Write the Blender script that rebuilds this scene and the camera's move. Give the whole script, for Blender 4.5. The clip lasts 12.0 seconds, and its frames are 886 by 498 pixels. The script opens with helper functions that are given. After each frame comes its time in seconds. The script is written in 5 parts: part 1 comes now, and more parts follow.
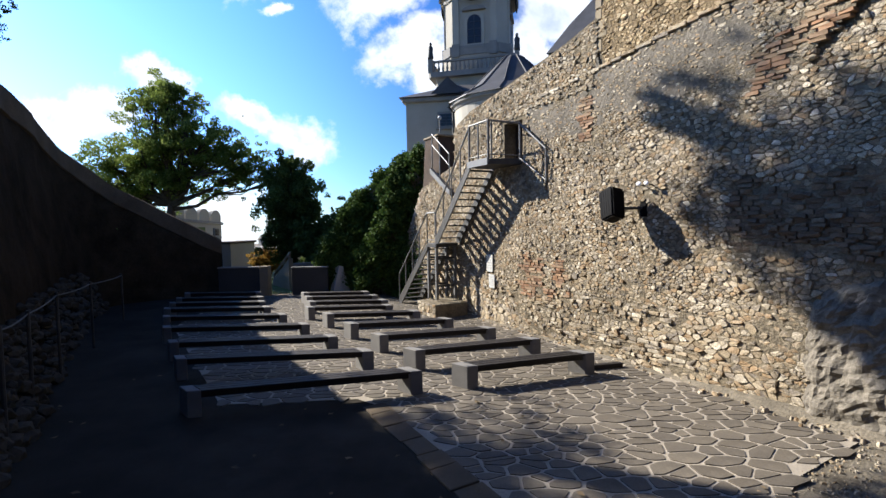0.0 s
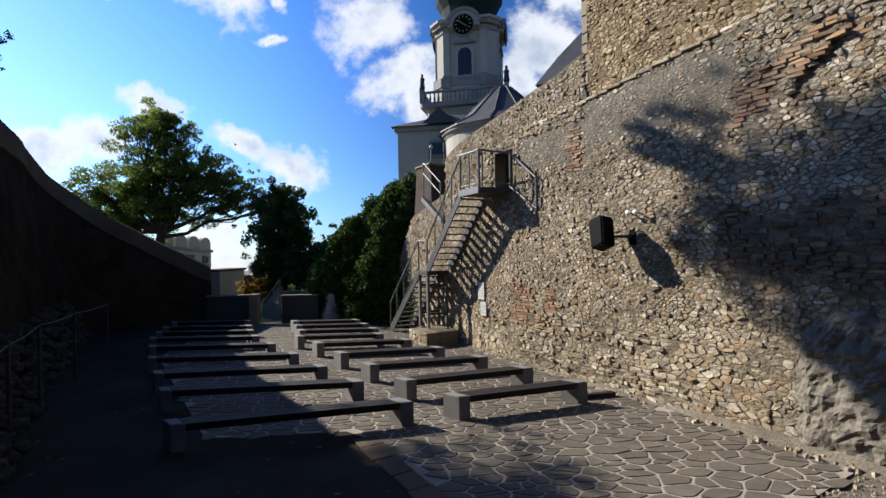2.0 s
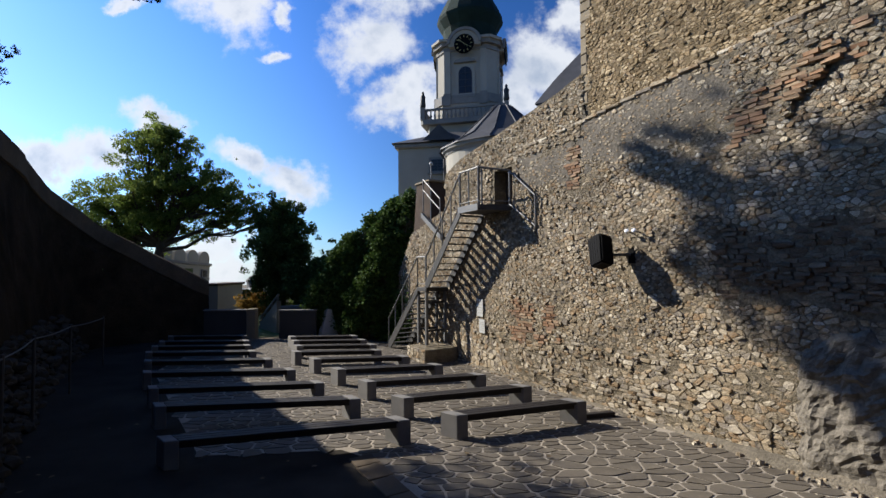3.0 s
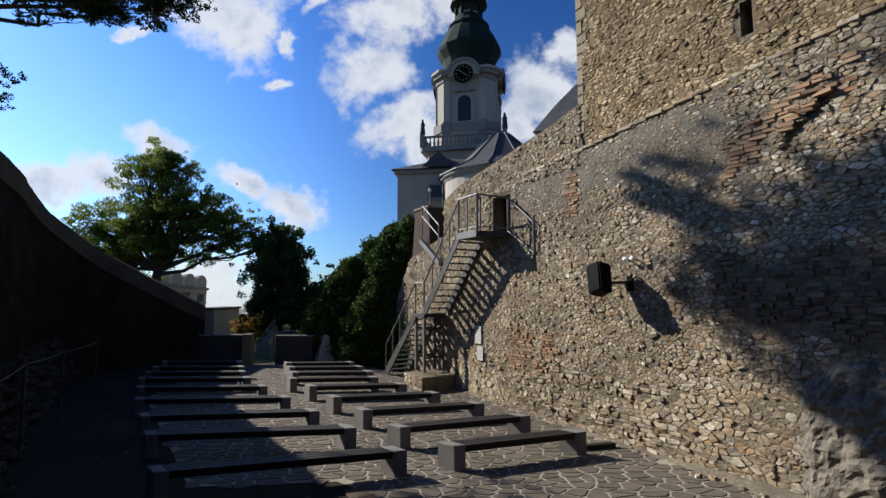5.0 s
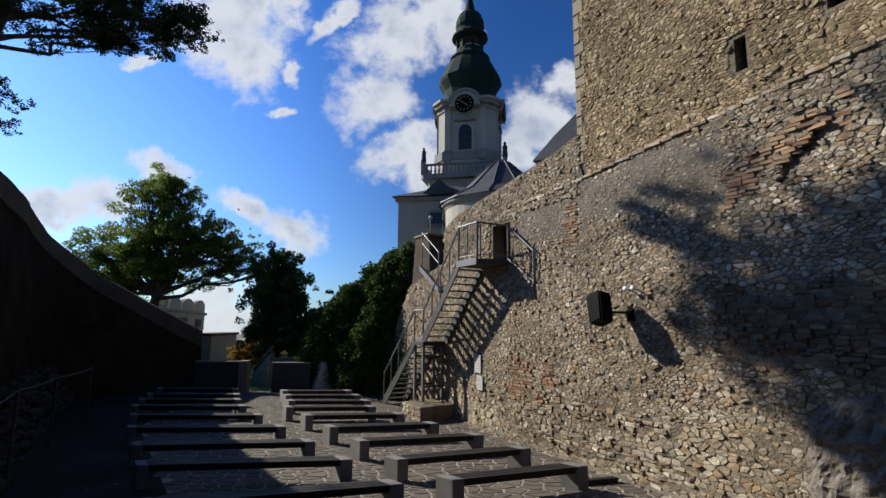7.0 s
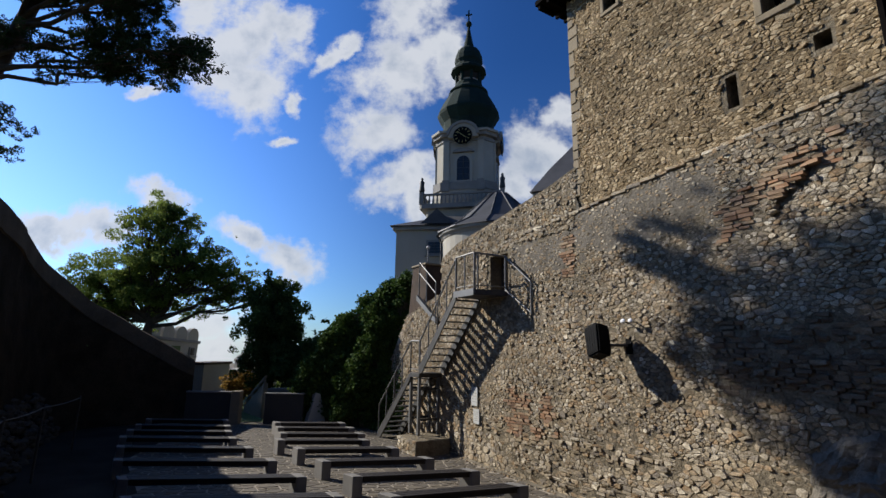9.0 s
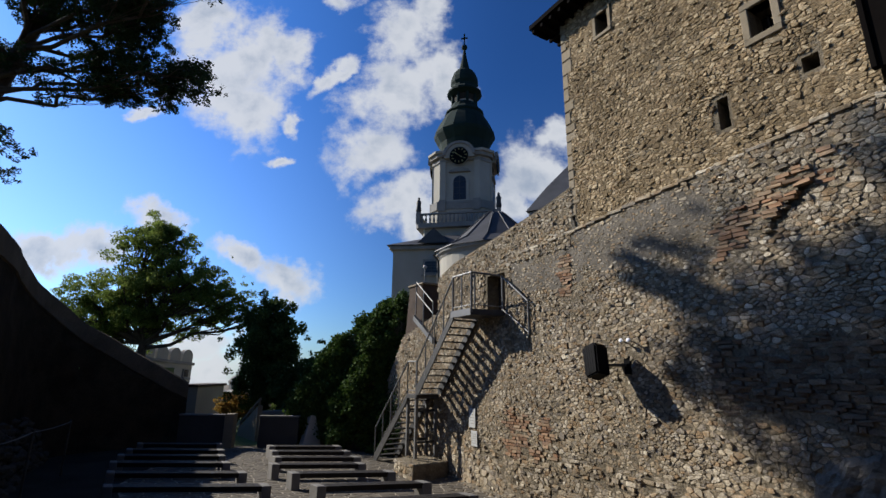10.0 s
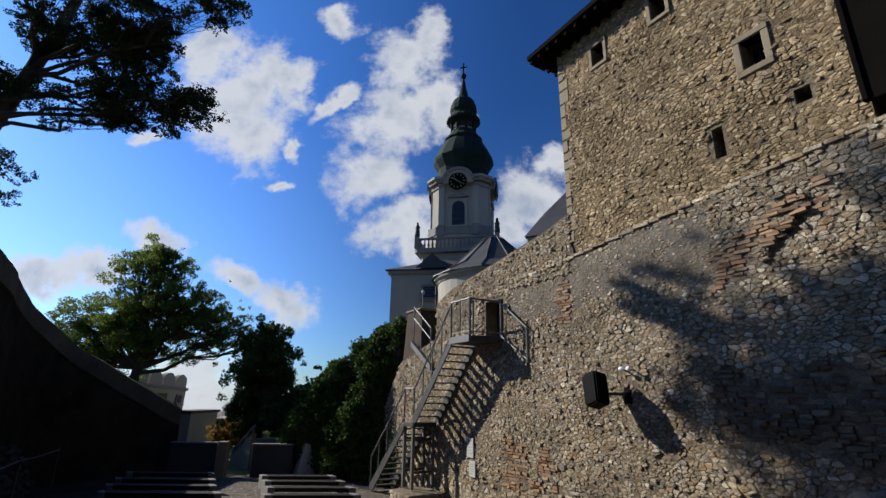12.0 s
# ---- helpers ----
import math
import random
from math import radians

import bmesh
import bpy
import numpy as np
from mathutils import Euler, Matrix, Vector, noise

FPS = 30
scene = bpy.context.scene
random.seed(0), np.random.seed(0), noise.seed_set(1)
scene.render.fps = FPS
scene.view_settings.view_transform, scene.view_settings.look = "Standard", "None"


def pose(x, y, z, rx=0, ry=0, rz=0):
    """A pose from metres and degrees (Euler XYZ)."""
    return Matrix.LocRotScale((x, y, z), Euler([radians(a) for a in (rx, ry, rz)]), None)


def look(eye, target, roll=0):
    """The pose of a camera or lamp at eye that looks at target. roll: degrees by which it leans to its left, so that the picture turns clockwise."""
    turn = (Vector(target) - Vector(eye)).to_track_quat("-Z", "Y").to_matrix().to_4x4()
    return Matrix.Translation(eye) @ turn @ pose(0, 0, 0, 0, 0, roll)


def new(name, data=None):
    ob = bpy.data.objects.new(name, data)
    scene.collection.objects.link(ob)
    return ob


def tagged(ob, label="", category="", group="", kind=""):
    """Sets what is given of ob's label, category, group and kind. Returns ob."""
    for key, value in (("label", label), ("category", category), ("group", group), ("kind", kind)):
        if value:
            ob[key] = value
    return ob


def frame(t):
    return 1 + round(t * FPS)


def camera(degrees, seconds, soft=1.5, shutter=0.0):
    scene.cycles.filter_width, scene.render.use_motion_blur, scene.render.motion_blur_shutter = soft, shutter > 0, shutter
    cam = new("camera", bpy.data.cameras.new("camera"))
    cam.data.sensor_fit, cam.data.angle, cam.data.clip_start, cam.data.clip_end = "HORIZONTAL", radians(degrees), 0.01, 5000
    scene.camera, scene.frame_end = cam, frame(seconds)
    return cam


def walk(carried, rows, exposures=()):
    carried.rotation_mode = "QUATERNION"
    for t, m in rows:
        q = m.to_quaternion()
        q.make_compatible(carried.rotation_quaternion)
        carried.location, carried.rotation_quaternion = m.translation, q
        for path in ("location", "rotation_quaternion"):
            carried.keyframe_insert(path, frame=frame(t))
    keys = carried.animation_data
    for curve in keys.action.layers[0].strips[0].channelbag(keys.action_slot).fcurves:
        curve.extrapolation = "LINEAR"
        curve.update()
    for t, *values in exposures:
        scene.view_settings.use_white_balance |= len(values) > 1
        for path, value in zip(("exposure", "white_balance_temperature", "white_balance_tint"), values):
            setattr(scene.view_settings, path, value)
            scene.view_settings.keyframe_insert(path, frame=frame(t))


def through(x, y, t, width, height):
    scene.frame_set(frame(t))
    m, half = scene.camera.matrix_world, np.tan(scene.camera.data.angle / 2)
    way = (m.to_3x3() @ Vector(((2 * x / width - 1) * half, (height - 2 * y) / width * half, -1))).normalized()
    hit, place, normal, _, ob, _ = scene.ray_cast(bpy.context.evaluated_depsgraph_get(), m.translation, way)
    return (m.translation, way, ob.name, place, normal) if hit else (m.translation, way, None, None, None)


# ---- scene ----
# Courtyard below a castle wall. x right, y ahead, z up; metres.

# ---- camera ----
cam = camera(86.12, 12.0, soft=1.5)
PATH = [
    (0.0, pose(0, 0, 3.116, 87.00, 1.00, -0.05)),
    (0.5, pose(0, 0, 3.123, 87.70, 1.05, -0.65)),
    (1.0, pose(0, 0, 3.130, 88.37, 1.25, -0.85)),
    (1.5, pose(0, 0, 3.137, 89.42, 0.93, -1.02)),
    (2.0, pose(0, 0, 3.144, 90.23, 1.04, -1.09)),
    (2.5, pose(0, 0, 3.151, 91.34, 0.78, -1.22)),
    (3.0, pose(0, 0, 3.158, 92.16, 0.48, -1.21)),
    (5.0, pose(0, 0, 3.186, 95.20, 0.10, -1.43)),
    (5.5, pose(0, 0, 3.193, 96.14, -0.26, -1.46)),
    (6.0, pose(0, 0, 3.200, 96.90, -0.20, -1.48)),
    (6.5, pose(0, 0, 3.207, 97.54, -0.31, -1.56)),
    (7.0, pose(0, 0, 3.214, 98.41, -0.39, -1.49)),
    (9.0, pose(0, 0, 3.242, 101.95, -0.88, -1.89)),
    (9.5, pose(0, 0, 3.249, 103.10, -0.61, -1.96)),
    (10.0, pose(0, 0, 3.256, 104.27, -0.59, -2.22)),
    (10.5, pose(0, 0, 3.263, 105.12, -0.75, -2.39)),
    (11.0, pose(0, 0, 3.270, 105.79, -0.91, -2.32)),
    (11.5, pose(0, 0, 3.277, 106.70, -0.82, -2.46)),
    (12.0, pose(0, 0, 3.284, 107.25, -0.87, -2.49)),
]
walk(cam, PATH, [(0.0, 1.56), (1.0, 1.34), (1.5, 1.19), (3.0, 0.92), (5.5, 0.76), (9.0, 0.59), (12.0, 0.54)])

# ---- world, sun ----
SUN_TRAVEL = Vector((1.50, -0.80, -1.0)).normalized()
to_sun = -SUN_TRAVEL
sun_el = math.asin(to_sun.z)
sun_az = math.atan2(to_sun.x, to_sun.y)


def nodes_of(tree):
    tree.nodes.clear()

    def add(kind, inputs=None, operation="", data_type="", blend_type="", interpolation_type=""):
        node = tree.nodes.new(kind)
        if operation:
            node.operation = operation
        if data_type:
            node.data_type = data_type
        if blend_type:
            node.blend_type = blend_type
        if interpolation_type:
            node.interpolation_type = interpolation_type
        for key, value in (inputs or {}).items():
            if isinstance(value, bpy.types.NodeSocket):
                tree.links.new(value, node.inputs[key])
            else:
                node.inputs[key].default_value = value
        return node
    return add


SKY_STRENGTH = 0.05
SKY_LOW = (0.60, 0.91, 1.36, 1)
SKY_HIGH = (0.26, 0.62, 1.18, 1)
SKY_SUNWARD = (2.45, 2.15, 2.0, 1)
CLOUD_EDGE = (9.0, 9.4, 10.1, 1)
CLOUD_BODY = (4.6, 5.5, 7.0, 1)
# centre across and up, half sizes, lean
CLOUDS = [(-0.46, 0.69, 0.17, 0.18, 0), (-0.54, 0.78, 0.10, 0.09, 0.3), (-0.42, 0.58, 0.11, 0.09, -0.3), (-0.34, 0.73, 0.06, 0.10, 0),
          (-0.08, 0.64, 0.13, 0.11, 0.5), (-0.05, 0.78, 0.11, 0.12, 0.2), (-0.125, 0.49, 0.11, 0.09, 0.4), (-0.02, 0.90, 0.06, 0.08, 0), (0.03, 0.67, 0.07, 0.11, 0.3),
          (-0.055, 0.365, 0.11, 0.065, 0.3), (-0.02, 0.31, 0.07, 0.05, 0), (0.25, 0.45, 0.10, 0.10, 0.6), (0.20, 0.37, 0.07, 0.08, 0), (0.31, 0.53, 0.06, 0.05, 0.5),
          (-0.80, 0.24, 0.16, 0.055, 0), (-0.71, 0.24, 0.09, 0.05, 0), (-0.58, 0.32, 0.10, 0.04, -0.2), (-0.30, 0.18, 0.08, 0.042, -0.4), (-0.38, 0.215, 0.09, 0.034, -0.4),
          (-0.45, 0.06, 0.09, 0.05, 0), (-0.44, 0.0, 0.12, 0.04, 0), (-0.342, 0.463, 0.034, 0.018, 0), (-0.22, 0.69, 0.028, 0.08, -0.6), (-0.31, 0.56, 0.025, 0.03, 0),
          (-0.24, 0.92, 0.07, 0.05, -0.3), (-0.64, 0.57, 0.04, 0.02, 0)]


def build_world():
    world = bpy.data.worlds.new("sky")
    scene.world = world
    world.use_nodes = True
    add = nodes_of(world.node_tree)
    coord = add("ShaderNodeTexCoord")
    sky = add("ShaderNodeTexSky")
    sky.sky_type, sky.sun_disc, sky.sun_elevation, sky.sun_rotation = "NISHITA", False, sun_el, sun_az
    sky.altitude, sky.air_density, sky.dust_density, sky.ozone_density = 200, 1.0, 0.4, 3.0
    way = coord.outputs["Generated"]
    sep = add("ShaderNodeSeparateXYZ", {0: way})

    def m(op, a, b=0.0):
        return add("ShaderNodeMath", {0: a, 1: b}, operation=op).outputs[0]
    # direction laid out on an upright plane ahead
    depth = m("MAXIMUM", sep.outputs[1], 0.15)
    u, v = m("DIVIDE", sep.outputs[0], depth), m("DIVIDE", sep.outputs[2], depth)
    flat = add("ShaderNodeCombineXYZ", {0: u, 1: v, 2: 0.0}).outputs[0]
    warp = add("ShaderNodeTexNoise", {"Vector": flat, "Scale": 6.0, "Detail": 6.0, "Roughness": 0.6})
    fine = add("ShaderNodeTexNoise", {"Vector": flat, "Scale": 11.0, "Detail": 8.0, "Roughness": 0.62})
    wsep = add("ShaderNodeSeparateColor", {0: warp.outputs["Color"]})
    uu = m("ADD", u, m("MULTIPLY", m("SUBTRACT", wsep.outputs[0], 0.5), 0.17))
    vv = m("ADD", v, m("MULTIPLY", m("SUBTRACT", wsep.outputs[1], 0.5), 0.17))
    total = None
    for cu, cv, ru, rv, lean in CLOUDS:
        c, s = math.cos(lean), math.sin(lean)
        du, dv_ = m("SUBTRACT", uu, cu), m("SUBTRACT", vv, cv)
        a = m("MULTIPLY", m("ADD", m("MULTIPLY", du, c), m("MULTIPLY", dv_, s)), 1 / ru)
        b = m("MULTIPLY", m("SUBTRACT", m("MULTIPLY", dv_, c), m("MULTIPLY", du, s)), 1 / rv)
        d = m("SUBTRACT", 1.0, m("SQRT", m("ADD", m("MULTIPLY", a, a), m("MULTIPLY", b, b))))
        total = d if total is None else m("MAXIMUM", total, d)
    dens = m("ADD", m("MAXIMUM", total, -0.8), m("MULTIPLY", m("SUBTRACT", fine.outputs[0], 0.5), 2.1))
    # unseen broken cloud added beyond the view, to make the shade's light less blue
    wide = add("ShaderNodeTexNoise", {"Vector": way, "Scale": 3.2, "Detail": 6.0, "Roughness": 0.55})
    beyond = add("ShaderNodeMapRange", {"Value": v, "From Min": 1.1, "From Max": 1.7}).outputs[0]
    dens = m("MAXIMUM", dens, m("SUBTRACT", m("MULTIPLY", m("SUBTRACT", wide.outputs[0], 0.60), 4.0), m("MULTIPLY", m("SUBTRACT", 1.0, beyond), 4.0)))
    ramp = add("ShaderNodeMapRange", {"Value": dens, "From Min": -0.12, "From Max": 0.62}, interpolation_type="SMOOTHSTEP")
    # grey folds inside the thick cloud
    fold = add("ShaderNodeTexNoise", {"Vector": flat, "Scale": 7.5, "Detail": 5.0, "Roughness": 0.5, "Distortion": 0.4})
    depth_in = m("ADD", m("MULTIPLY", dens, 0.75), m("MULTIPLY", m("SUBTRACT", fold.outputs[0], 0.5), 2.6))
    thick = add("ShaderNodeMapRange", {"Value": depth_in, "From Min": 0.30, "From Max": 1.35}, interpolation_type="SMOOTHSTEP")
    cloud = add("ShaderNodeMix", {0: thick.outputs[0], 6: CLOUD_EDGE, 7: CLOUD_BODY}, data_type="RGBA")
    climb = add("ShaderNodeMapRange", {"Value": sep.outputs[2], "From Min": 0.05, "From Max": 0.55})
    tint = add("ShaderNodeMix", {0: climb.outputs[0], 6: SKY_LOW, 7: SKY_HIGH}, data_type="RGBA")
    bright = add("ShaderNodeMix", {0: 1.0, 6: sky.outputs[0], 7: tint.outputs[2]}, data_type="RGBA", blend_type="MULTIPLY")
    # the sky pales towards the sun
    near = add("ShaderNodeVectorMath", {0: way, 1: (-0.757, 0.404, 0.505)}, operation="DOT_PRODUCT")
    pale = add("ShaderNodeMapRange", {"Value": near.outputs["Value"], "From Min": 0.48, "From Max": 0.95}, interpolation_type="SMOOTHSTEP")
    glow = add("ShaderNodeMix", {0: pale.outputs[0], 6: (1, 1, 1, 1), 7: SKY_SUNWARD}, data_type="RGBA")
    bright = add("ShaderNodeMix", {0: 1.0, 6: bright.outputs[2], 7: glow.outputs[2]}, data_type="RGBA", blend_type="MULTIPLY")
    mix = add("ShaderNodeMix", {0: m("MULTIPLY", ramp.outputs[0], 0.93), 6: bright.outputs[2], 7: cloud.outputs[2]}, data_type="RGBA")
    back = add("ShaderNodeBackground", {"Color": mix.outputs[2], "Strength": SKY_STRENGTH})
    add("ShaderNodeOutputWorld", {0: back.outputs[0]})


build_world()

sun_data = bpy.data.lights.new("sun", "SUN")
sun_data.energy, sun_data.angle, sun_data.color = 5.0, radians(0.53), (1.0, 0.95, 0.86)
sun = new("sun", sun_data)
sun.matrix_world = look((0, 0, 0), SUN_TRAVEL)


# ---- materials ----
def surface(name, colors, scale=3.0, grain=60.0, bump=0.25, rough=0.85, pick="", pick_amount=0.5, metal=0.0, stain=0.35,
            spec=0.3, bump_size=0.01, stretch=(1, 1, 1), grime=0.0):
    """A worn surface: two or more base colours mixed by noise at two scales, by island or by object."""
    mat = bpy.data.materials.new(name)
    mat.use_nodes = True
    add = nodes_of(mat.node_tree)
    coord = add("ShaderNodeTexCoord").outputs["Object"]
    coord = add("ShaderNodeMapping", {0: coord, 3: stretch}).outputs[0]
    big = add("ShaderNodeTexNoise", {"Vector": coord, "Scale": scale, "Detail": 5.0, "Roughness": 0.6})
    small = add("ShaderNodeTexNoise", {"Vector": coord, "Scale": grain, "Detail": 4.0, "Roughness": 0.65})

    def m(op, a, b=0.0):
        return add("ShaderNodeMath", {0: a, 1: b}, operation=op).outputs[0]
    base = add("ShaderNodeMapRange", {"Value": big.outputs[0], "From Min": 0.28, "From Max": 0.72}).outputs[0]
    if pick:
        if pick == "island":
            rnd = add("ShaderNodeNewGeometry").outputs["Random Per Island"]
        else:
            rnd = add("ShaderNodeObjectInfo").outputs["Random"]
        base = m("ADD", m("MULTIPLY", base, 1 - pick_amount), m("MULTIPLY", rnd, pick_amount))
    ramp = add("ShaderNodeValToRGB", {0: base})
    el = ramp.color_ramp.elements
    while len(el) < len(colors):
        el.new(0.5)
    for i, c in enumerate(colors):
        el[i].position = i / (len(colors) - 1) if len(colors) > 1 else 0
        el[i].color = (*c, 1)
    shade = m("ADD", m("MULTIPLY", m("SUBTRACT", small.outputs[0], 0.5), 2 * stain), 1.0)
    if grime:
        broad = add("ShaderNodeTexNoise", {"Vector": coord, "Scale": 0.55, "Detail": 7.0, "Roughness": 0.68})
        soot = add("ShaderNodeMapRange", {"Value": broad.outputs[0], "From Min": 0.35, "From Max": 0.65, "To Min": 1 - grime, "To Max": 1.15})
        shade = m("MULTIPLY", shade, soot.outputs[0])
    tint = add("ShaderNodeVectorMath", {0: ramp.outputs[0], 3: shade}, operation="SCALE")
    height = m("ADD", m("MULTIPLY", big.outputs[0], 0.5), small.outputs[0])
    rel = add("ShaderNodeBump", {"Strength": bump, "Distance": bump_size, "Height": height})
    rr = m("ADD", m("MULTIPLY", small.outputs[0], 0.2), rough - 0.1)
    bs = add("ShaderNodeBsdfPrincipled", {"Base Color": tint.outputs[0], "Roughness": rr, "Metallic": metal,
                                          "Specular IOR Level": spec, "Normal": rel.outputs[0]})
    add("ShaderNodeOutputMaterial", {0: bs.outputs[0]})
    return mat


RUBBLE = [(0.055, 0.039, 0.023), (0.232, 0.182, 0.121), (0.329, 0.264, 0.176), (0.186, 0.159, 0.129), (0.398, 0.332, 0.236), (0.256, 0.172, 0.096), (0.317, 0.269, 0.198), (0.446, 0.383, 0.289), (0.728, 0.654, 0.509)]
mat_stone = surface("rubble_stone", RUBBLE, 5.0, 38, 0.9, 0.95, "island", 0.8, stain=0.8, bump_size=0.025, grime=0.35, spec=0.15)
mat_stone_part = surface("rubble_stone_single", RUBBLE, 5.0, 38, 0.9, 0.95, "object", 0.8, stain=0.8, bump_size=0.025, spec=0.15)
KEEPC = [(0.063, 0.039, 0.021), (0.248, 0.181, 0.102), (0.169, 0.130, 0.080), (0.316, 0.232, 0.135), (0.436, 0.348, 0.223), (0.222, 0.139, 0.074)]
mat_keep = surface("keep_stone", KEEPC, 5.0, 38, 0.9, 0.95, "island", 0.8, stain=0.8, bump_size=0.025, grime=0.3, spec=0.15)
mat_mortar = surface("old_mortar", [(0.095, 0.079, 0.055), (0.192, 0.159, 0.112), (0.144, 0.119, 0.084)], 3.0, 22, 1.0, 0.97, stain=0.9, bump_size=0.05, grime=0.4, spec=0.1)
mat_keep_mortar = surface("keep_mortar", [(0.098, 0.073, 0.043), (0.196, 0.146, 0.087), (0.147, 0.110, 0.065)], 3.0, 22, 1.0, 0.97, stain=0.9, bump_size=0.05, grime=0.4, spec=0.1)
mat_render = surface("weathered_render", [(0.077, 0.068, 0.055), (0.164, 0.144, 0.116), (0.113, 0.099, 0.081)], 2.5, 16, 0.9, 0.97, stain=0.7, bump_size=0.03, grime=0.35, spec=0.1)
mat_course = surface("sooty_thin_brick", [(0.070, 0.050, 0.034), (0.135, 0.098, 0.066), (0.105, 0.080, 0.058), (0.185, 0.142, 0.098), (0.120, 0.076, 0.050)], 4.0, 38, 0.8, 0.95, "island", 0.8, stain=0.7, bump_size=0.02, spec=0.1)
mat_brick = surface("old_brick", [(0.106, 0.061, 0.037), (0.217, 0.118, 0.064), (0.260, 0.187, 0.118), (0.192, 0.114, 0.071), (0.226, 0.174, 0.118)], 3, 50, 0.5, 0.9, "island", 0.7, stain=0.4)
mat_quoin = surface("dressed_stone", [(0.134, 0.108, 0.070), (0.233, 0.188, 0.126), (0.183, 0.152, 0.109)], 3.0, 35, 0.7, 0.9, "object", 0.6, stain=0.35)
FLAGS = [(0.059, 0.048, 0.036), (0.110, 0.092, 0.070), (0.083, 0.070, 0.055), (0.151, 0.126, 0.094)]
mat_flag = surface("flagstone", FLAGS, 1.5, 45, 0.4, 0.8, "island", 0.7, stain=0.4)
mat_flag_part = surface("flagstone_single", FLAGS, 1.5, 45, 0.4, 0.8, "object", 0.7, stain=0.6)
mat_joint = surface("paving_mortar", [(0.204, 0.175, 0.139), (0.317, 0.275, 0.217)], 1.5, 50, 0.5, 0.95, stain=0.5)
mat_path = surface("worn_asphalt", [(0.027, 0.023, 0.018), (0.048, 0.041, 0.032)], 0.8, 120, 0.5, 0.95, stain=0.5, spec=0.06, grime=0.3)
mat_earth = surface("bare_earth", [(0.072, 0.061, 0.047), (0.171, 0.146, 0.110), (0.108, 0.093, 0.071)], 1.6, 26, 1.0, 0.97, stain=0.9, bump_size=0.03, grime=0.35, spec=0.1)
mat_grass = surface("grass", [(0.05, 0.085, 0.02), (0.09, 0.12, 0.035)], 0.8, 60, 0.8, 0.9, stain=0.5)
mat_concrete = surface("cast_concrete", [(0.121, 0.115, 0.108), (0.173, 0.162, 0.150)], 2.5, 70, 0.3, 0.85, stain=0.25)
mat_wood = surface("dark_stained_wood", [(0.014, 0.012, 0.011), (0.029, 0.023, 0.021)], 2, 30, 0.4, 0.65, "object", 0.4, stain=0.4, stretch=(0.15, 2, 2), spec=0.25)
mat_steel = surface("galvanised_steel", [(0.107, 0.107, 0.107), (0.153, 0.153, 0.150)], 4, 60, 0.1, 0.5, metal=0.25, stain=0.15)
mat_darksteel = surface("weathered_steel", [(0.04, 0.039, 0.038), (0.07, 0.068, 0.066)], 4, 60, 0.1, 0.6, metal=0.5, stain=0.2)
mat_black = surface("black_plastic", [(0.004, 0.004, 0.004), (0.006, 0.006, 0.007)], 5, 80, 0.1, 0.6, stain=0.2, spec=0.03)
mat_white = surface("white_paint", [(0.36, 0.36, 0.34), (0.44, 0.44, 0.42)], 3, 60, 0.1, 0.5, stain=0.1)
mat_lamp = surface("lamp_glass", [(0.8, 0.8, 0.8), (0.85, 0.85, 0.85)], 3, 60, 0.0, 0.15, stain=0.02, spec=0.6)
mat_plaster = surface("pale_plaster", [(0.279, 0.258, 0.217), (0.347, 0.321, 0.271)], 0.35, 12, 0.2, 0.9, stain=0.12)
mat_trim = surface("grey_stone_trim", [(0.164, 0.156, 0.143), (0.229, 0.217, 0.200)], 0.8, 20, 0.3, 0.9, stain=0.2)
mat_slate = surface("dark_slate", [(0.035, 0.035, 0.038), (0.065, 0.065, 0.07)], 0.8, 25, 0.4, 0.6, stain=0.3)
mat_copper = surface("dark_patinated_copper", [(0.006, 0.014, 0.012), (0.012, 0.028, 0.024)], 0.6, 10, 0.2, 0.85, stain=0.2, spec=0.15)
mat_glass = surface("dark_window_glass", [(0.012, 0.013, 0.015), (0.02, 0.02, 0.024)], 2, 20, 0.05, 0.15, stain=0.1, spec=0.5)
mat_void = surface("dark_interior", [(0.02, 0.017, 0.014), (0.03, 0.026, 0.02)], 2, 20, 0.1, 0.95)
mat_tiles = surface("brown_roof_boards", [(0.05, 0.034, 0.026), (0.085, 0.058, 0.044)], 1.5, 25, 0.4, 0.8, "object", 0.4, stain=0.3)
# rampart colour set far below real plaster, to carry its deep shade
mat_leftwall = surface("shade_darkened_rampart", [(0.017, 0.012, 0.007), (0.042, 0.030, 0.018), (0.027, 0.020, 0.012)], 0.5, 14, 0.8, 0.97, stain=0.6, bump_size=0.05, spec=0.02, grime=0.4)
mat_parapet = surface("rampart_parapet", [(0.081, 0.061, 0.041), (0.138, 0.105, 0.070)], 0.8, 18, 0.6, 0.97, stain=0.4, bump_size=0.02, spec=0.02)
mat_greywall = surface("grey_panel_wall", [(0.037, 0.037, 0.036), (0.055, 0.054, 0.053)], 0.6, 30, 0.2, 0.9, stain=0.2)
# brown brick with the shade on pier and doorway worked into its colour
mat_darkbrick = surface("shade_darkened_brick", [(0.030, 0.021, 0.016), (0.060, 0.039, 0.027), (0.045, 0.033, 0.025)], 2, 30, 0.8, 0.95, stain=0.5, bump_size=0.03)
# near-black timber: shade of the eaves and gallery held in the colour
mat_shade_timber = surface("shade_black_timber", [(0.004, 0.003, 0.003), (0.007, 0.006, 0.005)], 2, 20, 0.4, 0.95, stain=0.3, spec=0.03)
